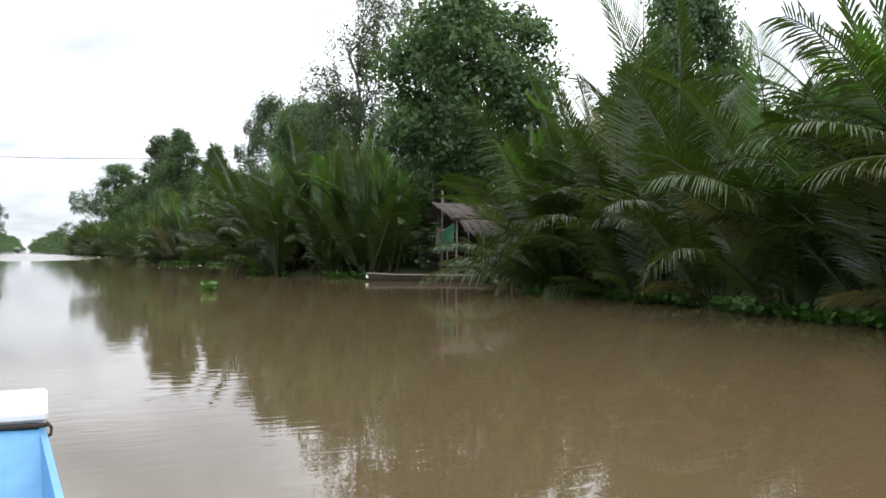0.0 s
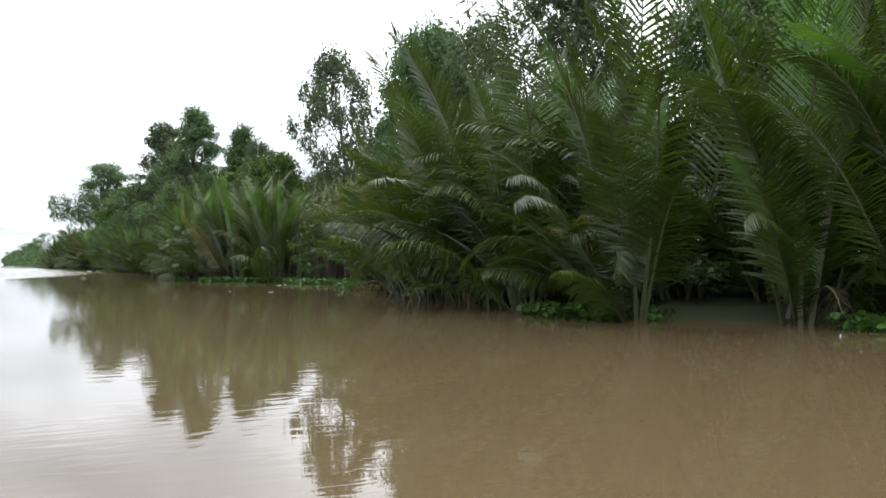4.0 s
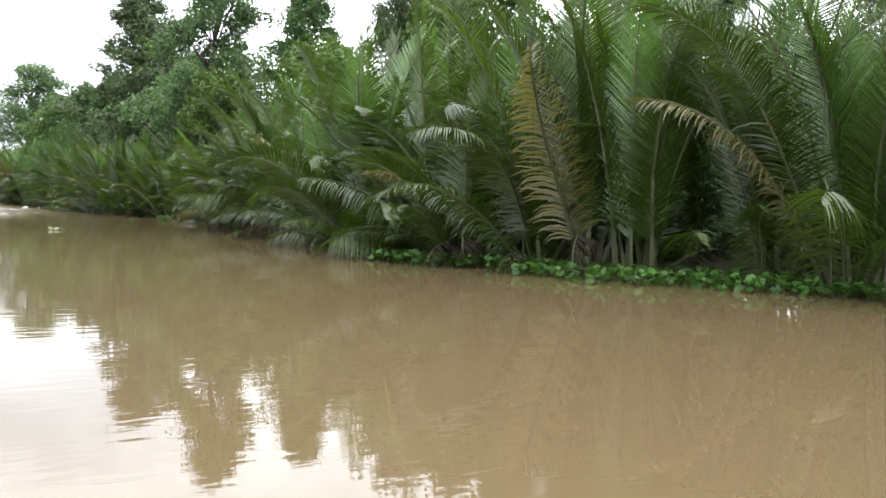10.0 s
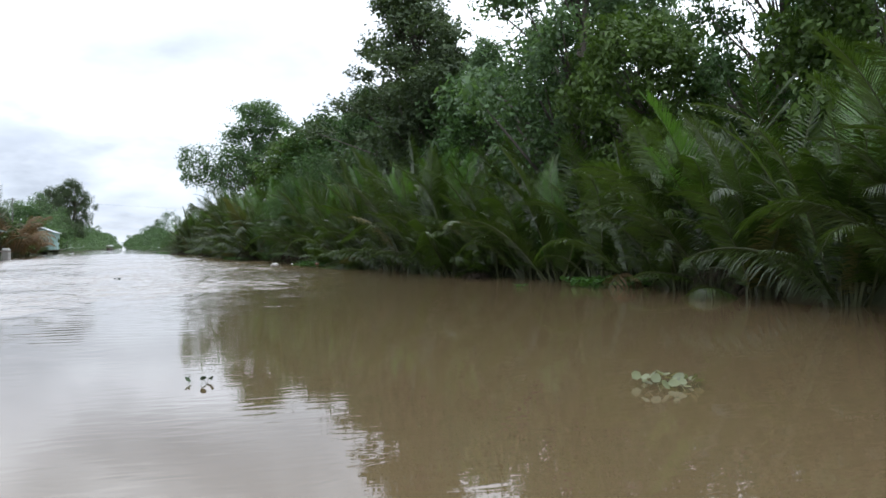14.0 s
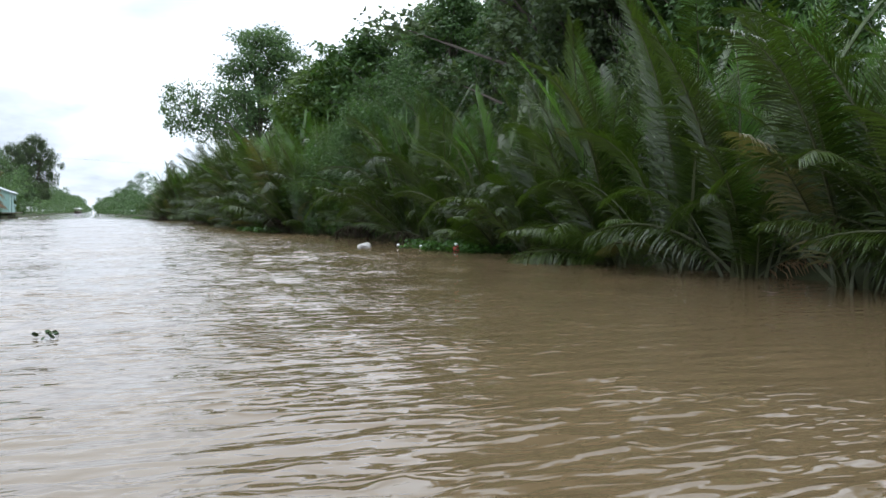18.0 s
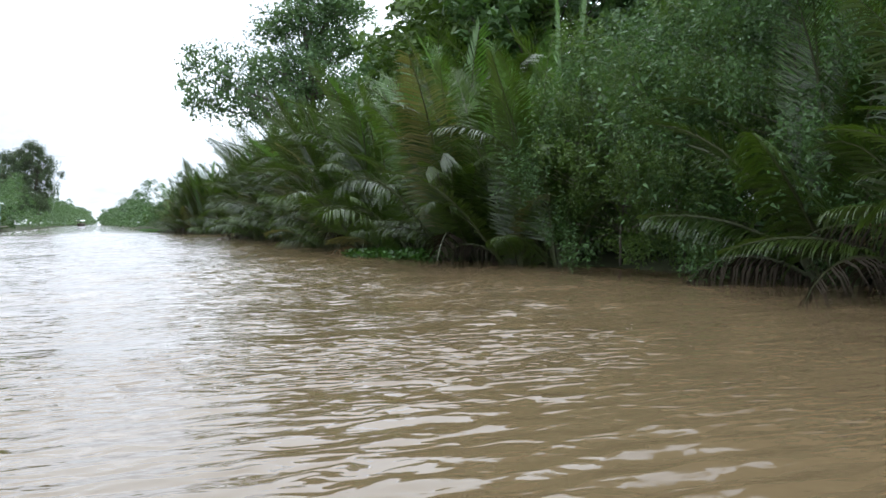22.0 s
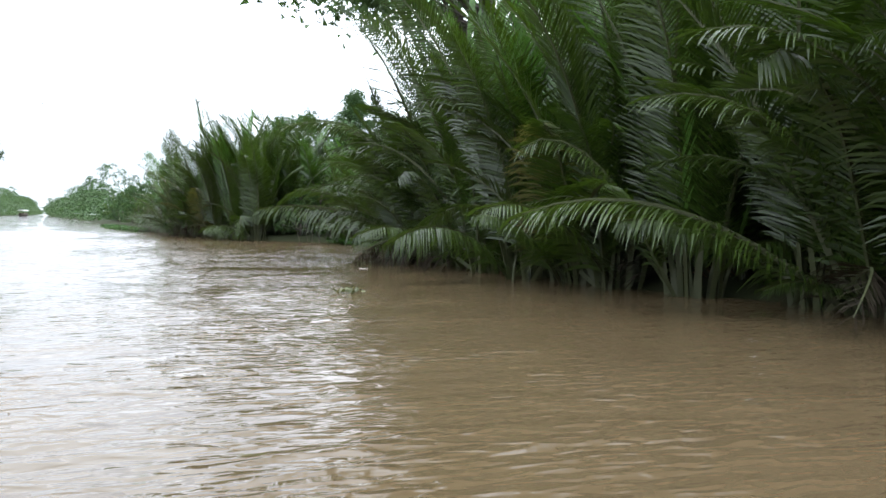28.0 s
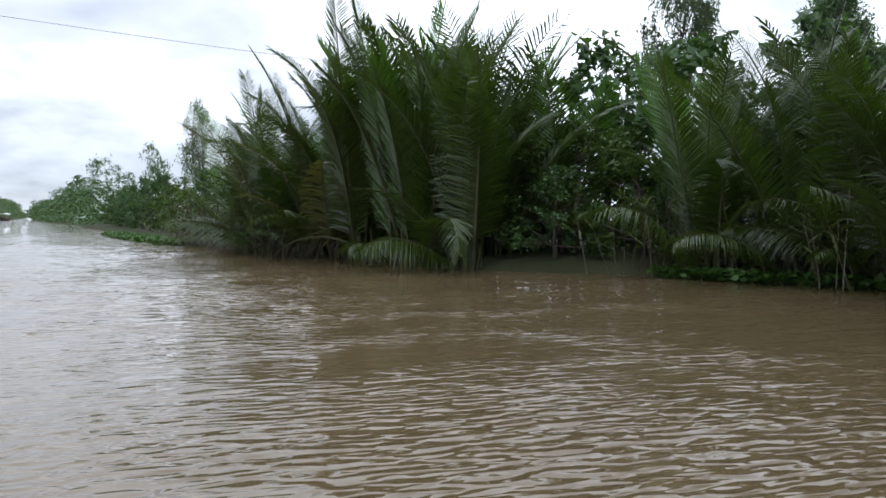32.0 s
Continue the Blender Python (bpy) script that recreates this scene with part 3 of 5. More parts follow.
# ---- trees ----
def tree_meshes(rng, height, kind, mat, leaves=5000, coarse=1.0):
    """Trunk with limbs, and a crown of leaves grouped round the twigs."""
    verts, faces = [], []

    def add_tube(points, radii, sides=5):
        v, f = tube_arrays(points, radii, sides)
        b = len(verts)
        verts.extend(v)
        faces.extend([tuple(i + b for i in q) for q in f])

    shape = {"round": (0.24, 0.36, 110), "column": (0.18, 0.30, 120), "airy": (0.30, 0.20, 44), "weeping": (0.22, 0.25, 70), "shrub": (0.05, 0.55, 20), "bamboo": (0.04, 0.52, 60), "broken": (0.66, 0.20, 22), "tall": (0.48, 0.24, 70)}[kind]
    low, wide, clumps = shape
    trunk = [Vector((0, 0, -0.3))]
    bend = 0.2 if kind in ("tall", "column") else 0.5 if kind == "round" else 1.0
    drift = Vector((rng.normal() * 0.03, rng.normal() * 0.03, 0)) * bend
    n = 9
    for i in range(1, n + 1):
        drift += Vector((rng.normal() * 0.025, rng.normal() * 0.025, 0)) * bend
        trunk.append(Vector((drift.x * height * i / n * 1.6, drift.y * height * i / n * 1.6, height * 0.93 * i / n)))
    r0 = {"broken": 0.008, "bamboo": 0.003, "airy": 0.009, "weeping": 0.011}.get(kind, 0.017) * height + (0.012 if kind == "bamboo" else 0.04)
    add_tube(trunk, [r0 * (1 - 0.88 * i / n) for i in range(n + 1)], 4 if kind == "shrub" else 7)
    centres, sizes = [], []
    for i in range(clumps):
        q = (i + rng.uniform(0.1, 0.9)) / clumps
        z = low + (1 - low) * q
        prof = {"round": math.sin(math.pi * (0.12 + 0.80 * q)) ** 0.7, "column": (1.15 - 0.98 * q**1.4) * min(1.0, 0.4 + 4 * q) * rng.uniform(0.35, 1.2), "airy": math.sin(math.pi * (0.2 + 0.7 * q)) * rng.uniform(0.4, 1.15),
                "weeping": math.sin(math.pi * (0.22 + 0.70 * q)) * rng.uniform(0.55, 1.05), "shrub": math.sin(math.pi * (0.25 + 0.68 * q)), "bamboo": math.sin(math.pi * (0.22 + 0.66 * q)), "broken": rng.uniform(0.4, 1.1), "tall": math.sin(math.pi * (0.2 + 0.7 * q)) ** 0.6 * rng.uniform(0.6, 1.1)}[kind]
        az = rng.uniform(0, 2 * math.pi)
        rad = wide * height * prof * math.sqrt(rng.uniform(0.25, 1))
        k = min(n - 1, int(z * n / 0.93)) if z < 0.92 else n - 1
        top = trunk[k].lerp(trunk[k + 1], 0.5)
        c = Vector((top.x + math.cos(az) * rad, top.y + math.sin(az) * rad, z * height))
        start = trunk[max(1, k - 1 - int(rng.integers(0, 2)))]
        mid = start.lerp(c, 0.55) + Vector((0, 0, 0.06 * (c - start).length))
        rr = r0 * (0.42 - 0.30 * q)
        add_tube([start, mid, c] if kind in ("airy", "broken", "tall") else [start, c], [rr, rr * 0.6, rr * 0.2] if kind in ("airy", "broken", "tall") else [rr, rr * 0.2], 3)
        centres.append(c)
        sizes.append(height * {"round": 0.096, "column": 0.058, "airy": 0.056, "weeping": 0.058, "shrub": 0.12, "bamboo": 0.10, "broken": 0.075, "tall": 0.072}[kind] * rng.uniform(0.7, 1.35))
        # twigs
        for _ in range(3 if kind in ("airy", "broken", "weeping") else 0):
            e = c + Vector(rng.normal(size=3)) * sizes[-1] * 0.8
            add_tube([mid.lerp(c, 0.6), e], [rr * 0.3, 0.01], 3)
    cen, siz = np.array([tuple(c) for c in centres]), np.array(sizes)
    # each clump is a handful of sprays, each spray a fan of leaves
    sprays = max(1, leaves // (clumps * 14))
    pts, outs = [], []
    for c, s in zip(cen, siz):
        sp = rng.normal(size=(sprays, 3))
        sp /= np.linalg.norm(sp, axis=1, keepdims=True)
        sp *= s * rng.uniform(0.35, 1.15, (sprays, 1))
        sp[:, 2] *= 0.75
        for o in sp:
            m = 14
            q = rng.normal(size=(m, 3)) * s * 0.19
            if kind in ("weeping", "airy", "bamboo"):
                q = q * np.array([0.55, 0.55, 1.0]) + np.array([0, 0, -1]) * rng.uniform(0, s * (1.7 if kind == "airy" else 1.0), (m, 1))
            pts.append(c + o + q)
            outs.append(np.repeat(o[None] / (s + 1e-6), m, 0))
    pts, outs = np.concatenate(pts), np.concatenate(outs)
    size = {"round": 0.24, "column": 0.23, "airy": 0.24, "weeping": 0.24, "shrub": 0.16, "bamboo": 0.12, "broken": 0.24, "tall": 0.25}[kind]
    down = {"weeping": 1.3, "airy": 1.0, "bamboo": 0.9}.get(kind, 0.25)
    lv = leaf_arrays(rng, pts, size * coarse, (0.28 if kind == "airy" else 0.40) if down > 0.8 else 0.62, down, outs)
    # the shaded leaves inside each clump are fewer and broader, and close it to the sky
    inner = {"round": 60, "column": 54, "shrub": 26, "tall": 34, "weeping": 12}.get(kind, 0)
    if inner:
        mid = np.repeat(cen, inner, 0) + np.clip(rng.normal(size=(clumps * inner, 3)), -1.2, 1.2) * np.repeat(siz, inner)[:, None] * 0.36
        broad = np.repeat(siz, inner)[:, None] * {"weeping": 0.26, "round": 0.24, "tall": 0.26, "shrub": 0.30, "column": 0.26}.get(kind, 0.30)
        lv = np.concatenate([lv, leaf_arrays(rng, mid, broad, 0.6, 1.2 if kind == "weeping" else 0.1)])
    return mesh_from("trunk", verts, faces, [BARK], smooth=True), leaf_mesh("crown", lv, mat)


rng = np.random.default_rng(41)
SEEDS = itertools.count(100)


def next_rng():
    return np.random.default_rng(next(SEEDS))


TREES = {
    "acacia": [tree_meshes(next_rng(), 16, "column", m, 13000, 1.15) for m in (LEAF_DARK, LEAF_DARK, LEAF_GREY, LEAF_MID)],
    "gum": [tree_meshes(next_rng(), 17, "weeping", LEAF_GREY, 8000, 1.1) for _ in range(2)] + [tree_meshes(next_rng(), 17, "airy", LEAF_GREY, 9500, 1.35)],
    "shade": [tree_meshes(next_rng(), 10, "round", LEAF_MID, 9500, 1.1), tree_meshes(next_rng(), 9, "round", LEAF_LIGHT, 9500, 1.1)],
    "shrub": [tree_meshes(next_rng(), 4, "shrub", m, 1900) for m in (LEAF_MID, LEAF_LIGHT, LEAF_DARK)],
    "broken": [tree_meshes(next_rng(), 12, "broken", LEAF_DARK, 4600, 0.80)],
    "tall": [tree_meshes(next_rng(), 20, "tall", LEAF_DARK, 18000, 1.0)],
    "far_tree": [tree_meshes(next_rng(), 12, k, m, 5000, 1.35) for k, m in (("round", LEAF_MID), ("column", LEAF_DARK), ("weeping", LEAF_GREY), ("round", LEAF_LIGHT))],
    "far_shrub": [tree_meshes(next_rng(), 4, "shrub", m, 1700, 1.35) for m in (LEAF_MID, LEAF_LIGHT, LEAF_DARK)],
    "fine_bush": [tree_meshes(next_rng(), 5, "bamboo", LEAF_MID, 26000, 0.66), tree_meshes(next_rng(), 5, "bamboo", LEAF_LIGHT, 26000, 0.66)],
}
STANDOUT = dict(TREES)
STANDOUT["mango"] = [tree_meshes(next_rng(), 12, "round", LEAF_DARK, 40000, 1.0) for _ in range(2)]
STANDOUT["acacia"] = [tree_meshes(next_rng(), 16, "column", m, 30000, 0.86) for m in (LEAF_DARK, LEAF_DARK, LEAF_GREY, LEAF_MID)]
STANDOUT["gum"] = [tree_meshes(next_rng(), 17, "weeping", LEAF_GREY, 24000, 1.05) for _ in range(2)] + [tree_meshes(next_rng(), 17, "airy", LEAF_GREY, 15000, 1.0)]
TREE_TEXT = {
    "mango": ("dense dark green broadleaf tree behind the palms", "tree"), "acacia": ("tall slender leafy tree with dark foliage behind the palms", "tree"), "gum": ("tall airy tree with hanging grey-green leaves", "tree"),
    "shade": ("rounded mid-green broadleaf tree behind the palms", "tree"), "shrub": ("leafy green shrub on the canal bank", "shrub"), "broken": ("sparse dark tree with broken leaning crown over the bank", "tree"),
    "tall": ("tall bare-stemmed tree with a dark crown high over the palms", "tree"), "far_tree": ("distant green tree on the canal bank", "tree"), "far_shrub": ("green undergrowth shrub on the bank", "shrub"), "fine_bush": ("dense fine-leaved green bush hanging over the water", "shrub"),
}
TREE_HEIGHT = {"mango": 12, "acacia": 16, "gum": 17, "shade": 10, "shrub": 4, "broken": 12, "tall": 20, "far_tree": 12, "far_shrub": 4, "fine_bush": 5}


def tree(kind, x, y, height, rng, which=None, wide=1.0, lean=0.0, label=""):
    made = TREES[kind] if which is None else STANDOUT[kind]
    trunk_me, crown_me = made[int(rng.integers(len(made))) if which is None else which]
    low = kind in ("shrub", "far_shrub", "fine_bush")
    ob = new("shrub" if low else "broadleaf_tree")
    k = height / TREE_HEIGHT[kind]
    ob.matrix_world = pose(x, y, 0.4, 0, lean, rng.uniform(0, 360) if not lean else 0) @ Matrix.Diagonal((k * wide, k * wide, k, 1))
    if which is not None:
        # a landmark's crown, not its foot, stands over the place given
        mid = np.empty(len(crown_me.vertices) * 3, dtype=np.float32)
        crown_me.vertices.foreach_get("co", mid)
        c = ob.matrix_world @ Vector(mid.reshape(-1, 3).mean(0).tolist())
        ob.matrix_world = Matrix.Translation((x - c.x, y - c.y, 0)) @ ob.matrix_world
    text, cat = TREE_TEXT[kind]
    tagged(ob, label or text, cat, "bank shrubs" if low else "trees behind the palms")
    for nm, me in (("trunk", trunk_me), ("crown", crown_me)):
        p = new(nm, me)
        p.parent = ob
    return ob


rng = np.random.default_rng(57)
# trees that stand out against the sky
LANDMARKS = [
    ("mango", 20.3, 40.5, 13.6, 0, 1.0), ("shade", 25, 33, 8.5, 1, 1.1), ("shade", 24, 27, 8, 0, 1.1), ("gum", 31, 43, 9.5, 1, 1.0), ("shade", 23.8, 35.5, 5.5, 1, 1.2), ("gum", 20.6, 58, 20.5, 2, 1.2), ("gum", 23.4, 95.5, 18.2, 0, 0.95), ("acacia", 26.5, 93, 12, 3, 0.75), ("gum", 24.5, 86, 8, 1, 0.9), ("gum", 18.5, 105, 11.5, 1, 0.8), ("shade", 21, 78, 6.5, 0, 0.9),
    ("acacia", 17.4, 129, 17.8, 0, 1.0), ("shade", 19.5, 135, 10.5, 0, 0.9), ("acacia", 19.4, 157, 20.0, 2, 1.3), ("shade", 21, 149, 11.5, 0, 1.0), ("acacia", 21.5, 122, 15.0, 3, 0.9), ("shade", 20.6, 117, 11.0, 1, 0.9), ("shade", 17, 124, 9.5, 1, 0.9), ("shade", 17.5, 110, 8.5, 1, 0.9),
    ("tall", 16.6, 226.5, 21.5, 0, 1.25), ("gum", 10.5, 290, 10.2, 2, 0.8), ("gum", 24.7, 249.8, 12, 1, 0.75), ("acacia", 26, 243.5, 9.6, 0, 0.9), ("acacia", 30, 288, 15, 3, 1.0), ("shade", 15, 255, 8.0, 0, 1.0),
    ("mango", 20.5, 24, 9.8, 1, 0.62), ("mango", 19.4, 69.5, 12.5, 1, 0.6), ("acacia", 22, 73.5, 13.5, 3, 1.2), ("gum", 20.5, 64.5, 12, 1, 1.0), ("gum", 19, 56, 11.5, 0, 1.0), ("mango", 25, 52, 11, 1, 0.9), ("shade", 18, 97, 10, 1, 0.8), ("shade", 20, 104, 11, 1, 0.8),
    ("acacia", 19, 172, 14.5, 3, 1.1), ("acacia", 19, 190, 14.2, 1, 1.2), ("acacia", 20, 200, 14.5, 3, 1.1), ("shade", 18, 208, 12.5, 0, 0.8), ("acacia", 21, 182, 15, 0, 1.1),
]
for kind, x, y, h, which, wide in LANDMARKS:
    tree(kind, x, y, h, rng, which, wide)
# the wood behind: kind mix, from, to, step, depth range, height range
WOODS = [
    (("shade",), 4, 26, 6.0, (20, 30), (4.5, 6.5)), (("shade", "acacia", "gum"), 46, 100, 5.5, (22, 34), (6, 8.5)), (("acacia", "acacia", "gum", "shade"), 104, 150, 4.2, (22, 34), (8.5, 12)),
    (("acacia", "gum", "acacia", "shade"), 150, 196, 3.6, (18, 28), (11.5, 16)), (("acacia", "gum", "shade", "shade"), 196, 222, 3.6, (16, 28), (9, 13)), (("far_tree",), 228, 262, 7.0, (26, 40), (5, 8)), (("far_tree",), 262, 330, 8.0, (12, 26), (4, 6.5)),
]
for kinds, y0, y1, step, (d0, d1), (h0, h1) in WOODS:
    y = y0
    while y < y1:
        tree(kinds[int(rng.integers(len(kinds)))], max(rng.uniform(d0, d1), edge(RIGHT, y) + 6), y, rng.uniform(h0, h1), rng, wide=rng.uniform(0.95, 1.3))
        y += step * rng.uniform(0.7, 1.3)
# undergrowth that fills the bank between and behind the palms: kind, from, to, step, depth, height
SHRUBS = [("far_shrub", 2, 26, 2.2, 7, 4.0), ("shrub", 23, 28, 1.6, 1.5, 3.0), ("shrub", 25, 40, 1.5, 6, 4.0), ("shrub", 25, 40, 1.7, 9, 5.5), ("far_shrub", 22, 46, 1.7, 13, 6.5), ("far_shrub", 36, 60, 2.2, 7.5, 4.0), ("shrub", 63, 77, 1.5, 1.5, 3.0), ("shrub", 61, 70, 2.2, 1.3, 1.6), ("far_shrub", 78, 158, 1.9, 7.5, 3.8), ("fine_bush", 165, 171, 1.6, 0.8, 5.0),
          ("fine_bush", 165, 171, 2.6, 4.0, 7.0), ("far_shrub", 165, 226, 1.9, 7.5, 4.2), ("shrub", 224, 241, 1.5, 2.2, 2.4), ("shrub", 226, 242, 1.5, 4.6, 3.6), ("far_shrub", 227, 246, 1.8, 8.0, 5.0), ("shrub", 247, 264, 1.7, 1.6, 2.8), ("far_shrub", 262, 330, 2.6, 3.5, 3.2)]
for kind, y0, y1, step, depth, h in SHRUBS:
    y = y0
    while y < y1:
        tree(kind, edge(RIGHT, y) + depth + rng.uniform(-0.6, 1.0), y, h * rng.uniform(0.75, 1.25), rng, wide=rng.uniform(0.9, 1.3))
        y += step * rng.uniform(0.8, 1.2)
# low undergrowth added at the foot of the palms to block light and darken gaps
for y0, y1 in ((2, 24), (37, 60), (78, 164), (171, 226), (241, 248)):
    for y in np.arange(y0, y1, 2.4):
        tree("far_shrub", edge(RIGHT, y) + rng.uniform(3.0, 4.4), y, rng.uniform(1.5, 2.4), rng, 2, rng.uniform(1.2, 1.6))
# the far left bank
for y in np.arange(236, 330, 9.0):
    tree("far_tree", edge(LEFT, y) - rng.uniform(5, 14), y, rng.uniform(7, 11), rng, wide=1.2)
    tree("far_shrub", edge(LEFT, y) - 1.5, y + 4, rng.uniform(3, 5), rng, wide=1.6)


def far_woods(name, label, places, mat):
    """Woods too far to tell tree from tree: crowns joined into one."""
    out = []
    for kind, x, y, h, wide in places:
        made = TREES[kind]
        me = made[int(rng.integers(len(made)))][1]
        co = np.empty(len(me.vertices) * 3, dtype=np.float32)
        me.vertices.foreach_get("co", co)
        co = co.reshape(-1, 3, 3)[::3]
        k = h / TREE_HEIGHT[kind]
        w = rng.uniform(0, 6.28)
        c, sn = math.cos(w), math.sin(w)
        turn = np.array([[c, sn, 0], [-sn, c, 0], [0, 0, 1]])
        out.append((co.reshape(-1, 3) @ turn) * np.array([k * wide, k * wide, k]) + np.array([x, y, 0.2]))
    ob = new(name, leaf_mesh(name, np.concatenate(out), mat))
    tagged(ob, label, "woods", kind="stuff")


places = [("far_tree", edge(LEFT, y) - rng.uniform(4, 14), y, rng.uniform(8, 16) + 3 * (y > 700), rng.uniform(0.9, 1.5)) for y in np.arange(330, 1500, 14.0)]
places += [("far_shrub", edge(LEFT, y) - rng.uniform(0.5, 2), y, rng.uniform(2.6, 4.5) + 3 * (y > 600), 2.0) for y in np.arange(330, 1500, 14.0)]
far_woods("far_woods", "distant green woods along the far left bank", places, LEAF_DARK)
places = [("far_tree", edge(RIGHT, y) + rng.uniform(8, 18), y, rng.uniform(6, 13) + 3 * (y > 700), rng.uniform(0.8, 1.4)) for y in np.arange(330, 1500, 14.0)]
places += [("far_shrub", edge(RIGHT, y) + rng.uniform(1.5, 3.5), y, rng.uniform(3.6, 5.8) + 3 * (y > 600), 1.8) for y in np.arange(330, 1500, 10.0)]
far_woods("far_woods", "distant green woods along the far right bank", places, LEAF_MID)
for x, y, h, which in ((-24.5, 466, 27.5, 0), (-31, 460, 24, 1), (-28, 472, 25, 0), (-35, 466, 20, 1)):
    tree("gum", x, y, h, rng, which, 1.15)
for y in np.arange(258, 330, 6.0):
    tree("far_shrub", edge(LEFT, y) - rng.uniform(0.2, 2.0), y, rng.uniform(2.2, 4.2), rng, wide=1.3)
tree("broken", 9.8, 226.5, 22.6, rng, 0, 0.85, lean=-38)


# ---- more surfaces ----
THATCH = material("old_thatch", (0.062, 0.050, 0.042), rough=0.85, spread=0.5, scale=1.5, fine=30, bump=0.5, second=(0.22, 0.19, 0.165))
OLD_WOOD = material("weathered_wood", (0.10, 0.082, 0.066), rough=0.8, spread=0.4, scale=2.0, fine=25, bump=0.4, second=(0.20, 0.17, 0.135))
DARK_WOOD = material("dark_wet_wood", (0.040, 0.030, 0.023), rough=0.7, spread=0.4, scale=2.0, fine=25, bump=0.4, spec=0.2)
TARPAULIN = material("green_tarpaulin", (0.010, 0.070, 0.036), rough=0.5, spread=0.4, scale=2.5, fine=18, bump=0.3, second=(0.045, 0.16, 0.085))
TARP_PALE = material("faded_tarpaulin", (0.15, 0.12, 0.09), rough=0.6, spread=0.4, scale=2.5, fine=18, bump=0.2)
# concrete darkened: the shade on the pole by the shelter is in its colour
SHADED_CONCRETE = material("shaded_concrete", (0.075, 0.072, 0.066), rough=0.85, spread=0.25, scale=1.0, fine=20, bump=0.3)
CABLE = material("black_cable", (0.03, 0.03, 0.032), rough=0.6, spread=0.1, bump=0.0)
WHITE_PAINT = material("white_paint", (0.72, 0.73, 0.74), rough=0.4, spread=0.12, scale=3.0, fine=22, bump=0.06)
BLUE_PAINT = material("blue_paint", (0.07, 0.24, 0.46), rough=0.45, spread=0.3, scale=2.2, fine=18, bump=0.1, second=(0.14, 0.36, 0.60))
RED_PAINT = material("red_paint", (0.65, 0.06, 0.08), rough=0.45, spread=0.15, bump=0.05)
TURQUOISE = material("turquoise_boards", (0.20, 0.32, 0.285), rough=0.6, spread=0.25, scale=0.8, fine=12, bump=0.2)
TIN_ROOF = material("pale_tin_roof", (0.62, 0.66, 0.66), rough=0.4, spread=0.2, scale=0.7, fine=10, bump=0.15, metal=0.2)
GREEN_TIN = material("mossy_tin_roof", (0.10, 0.13, 0.11), rough=0.6, spread=0.4, scale=0.8, fine=10, bump=0.3)
SACKCLOTH = material("white_plastic_sack", (0.36, 0.35, 0.33), rough=0.6, spread=0.45, scale=3.0, fine=20, bump=0.3)
PLUME = material("reed_plume", (0.20, 0.185, 0.12), rough=0.9, spread=0.3, scale=2.0, fine=14, bump=0.0, through_light=0.3)


# ---- reeds ----
def reed_mesh(rng, dry):
    """A stand of tall reeds: thin stems, hanging blades and pale plumes."""
    verts, faces, mats = [], [], []
    for _ in range(52):
        x, y = rng.normal(0, 0.75, 2)
        h = rng.uniform(3.4, 5.6) * (0.75 if dry else 1)
        lean = Vector((rng.normal() * 0.10, rng.normal() * 0.10, 1)).normalized()
        foot = Vector((x, y, -0.1))
        b = len(verts)
        top = foot + lean * h
        for k in range(3):
            w = Vector((math.cos(k * 2.1), math.sin(k * 2.1), 0)) * 0.013
            verts.extend([foot + w, top + w * 0.4])
        faces += [(b, b + 2, b + 3, b + 1), (b + 2, b + 4, b + 5, b + 3), (b + 4, b, b + 1, b + 5)]
        mats += [1] * 3
        for j in range(3 if dry else 9):
            s = rng.uniform(0.25, 0.98)
            p = foot + lean * h * s
            az = rng.uniform(0, 6.283)
            d = Vector((math.cos(az), math.sin(az), rng.uniform(0.4, 1.3)))
            ln = rng.uniform(0.4, 0.8)
            sd = Vector((-math.sin(az), math.cos(az), 0)) * 0.02
            m = p + d * ln * 0.6
            t = p + d * ln * 0.9 + Vector((math.cos(az), math.sin(az), -0.5)) * ln * 0.4
            b = len(verts)
            verts += [p - sd, p + sd, m + sd, m - sd, t]
            faces += [(b, b + 1, b + 2, b + 3), (b + 3, b + 2, b + 4)]
            mats += [0, 0]
        if not dry and rng.random() < 0.35:
            for j in range(10):
                az = rng.uniform(0, 6.283)
                p = top + Vector((0, 0, rng.uniform(-0.1, 0.4)))
                d = Vector((math.cos(az) * 0.10, math.sin(az) * 0.10, 0.14))
                sd = Vector((-math.sin(az), math.cos(az), 0)) * 0.02
                b = len(verts)
                verts += [p - sd, p + sd, p + d]
                faces.append((b, b + 1, b + 2))
                mats.append(2)
    made = []
    for k, (name, mat) in enumerate((("foliage", REED), ("cane", REED_DRY), ("plume_tuft", PLUME))):
        own = [f for f, m in zip(faces, mats) if m == k]
        used = sorted({i for f in own for i in f})
        at = {i: n for n, i in enumerate(used)}
        if own:
            made.append((name, mesh_from(name, [verts[i] for i in used], [tuple(at[i] for i in f) for f in own], [mat])))
    return made


def reed_clump(meshes, m, label):
    clump = new("reed_clump")
    clump.matrix_world = m
    tagged(clump, label, "reeds", "reed clumps")
    for name, me in meshes:
        p = new(name, me)
        p.parent = clump
        tagged(p, {"foliage": "long thin green reed blades", "cane": "close thin brown reed stalks", "plume_tuft": "pale feathery reed plumes"}[name], kind="stuff")


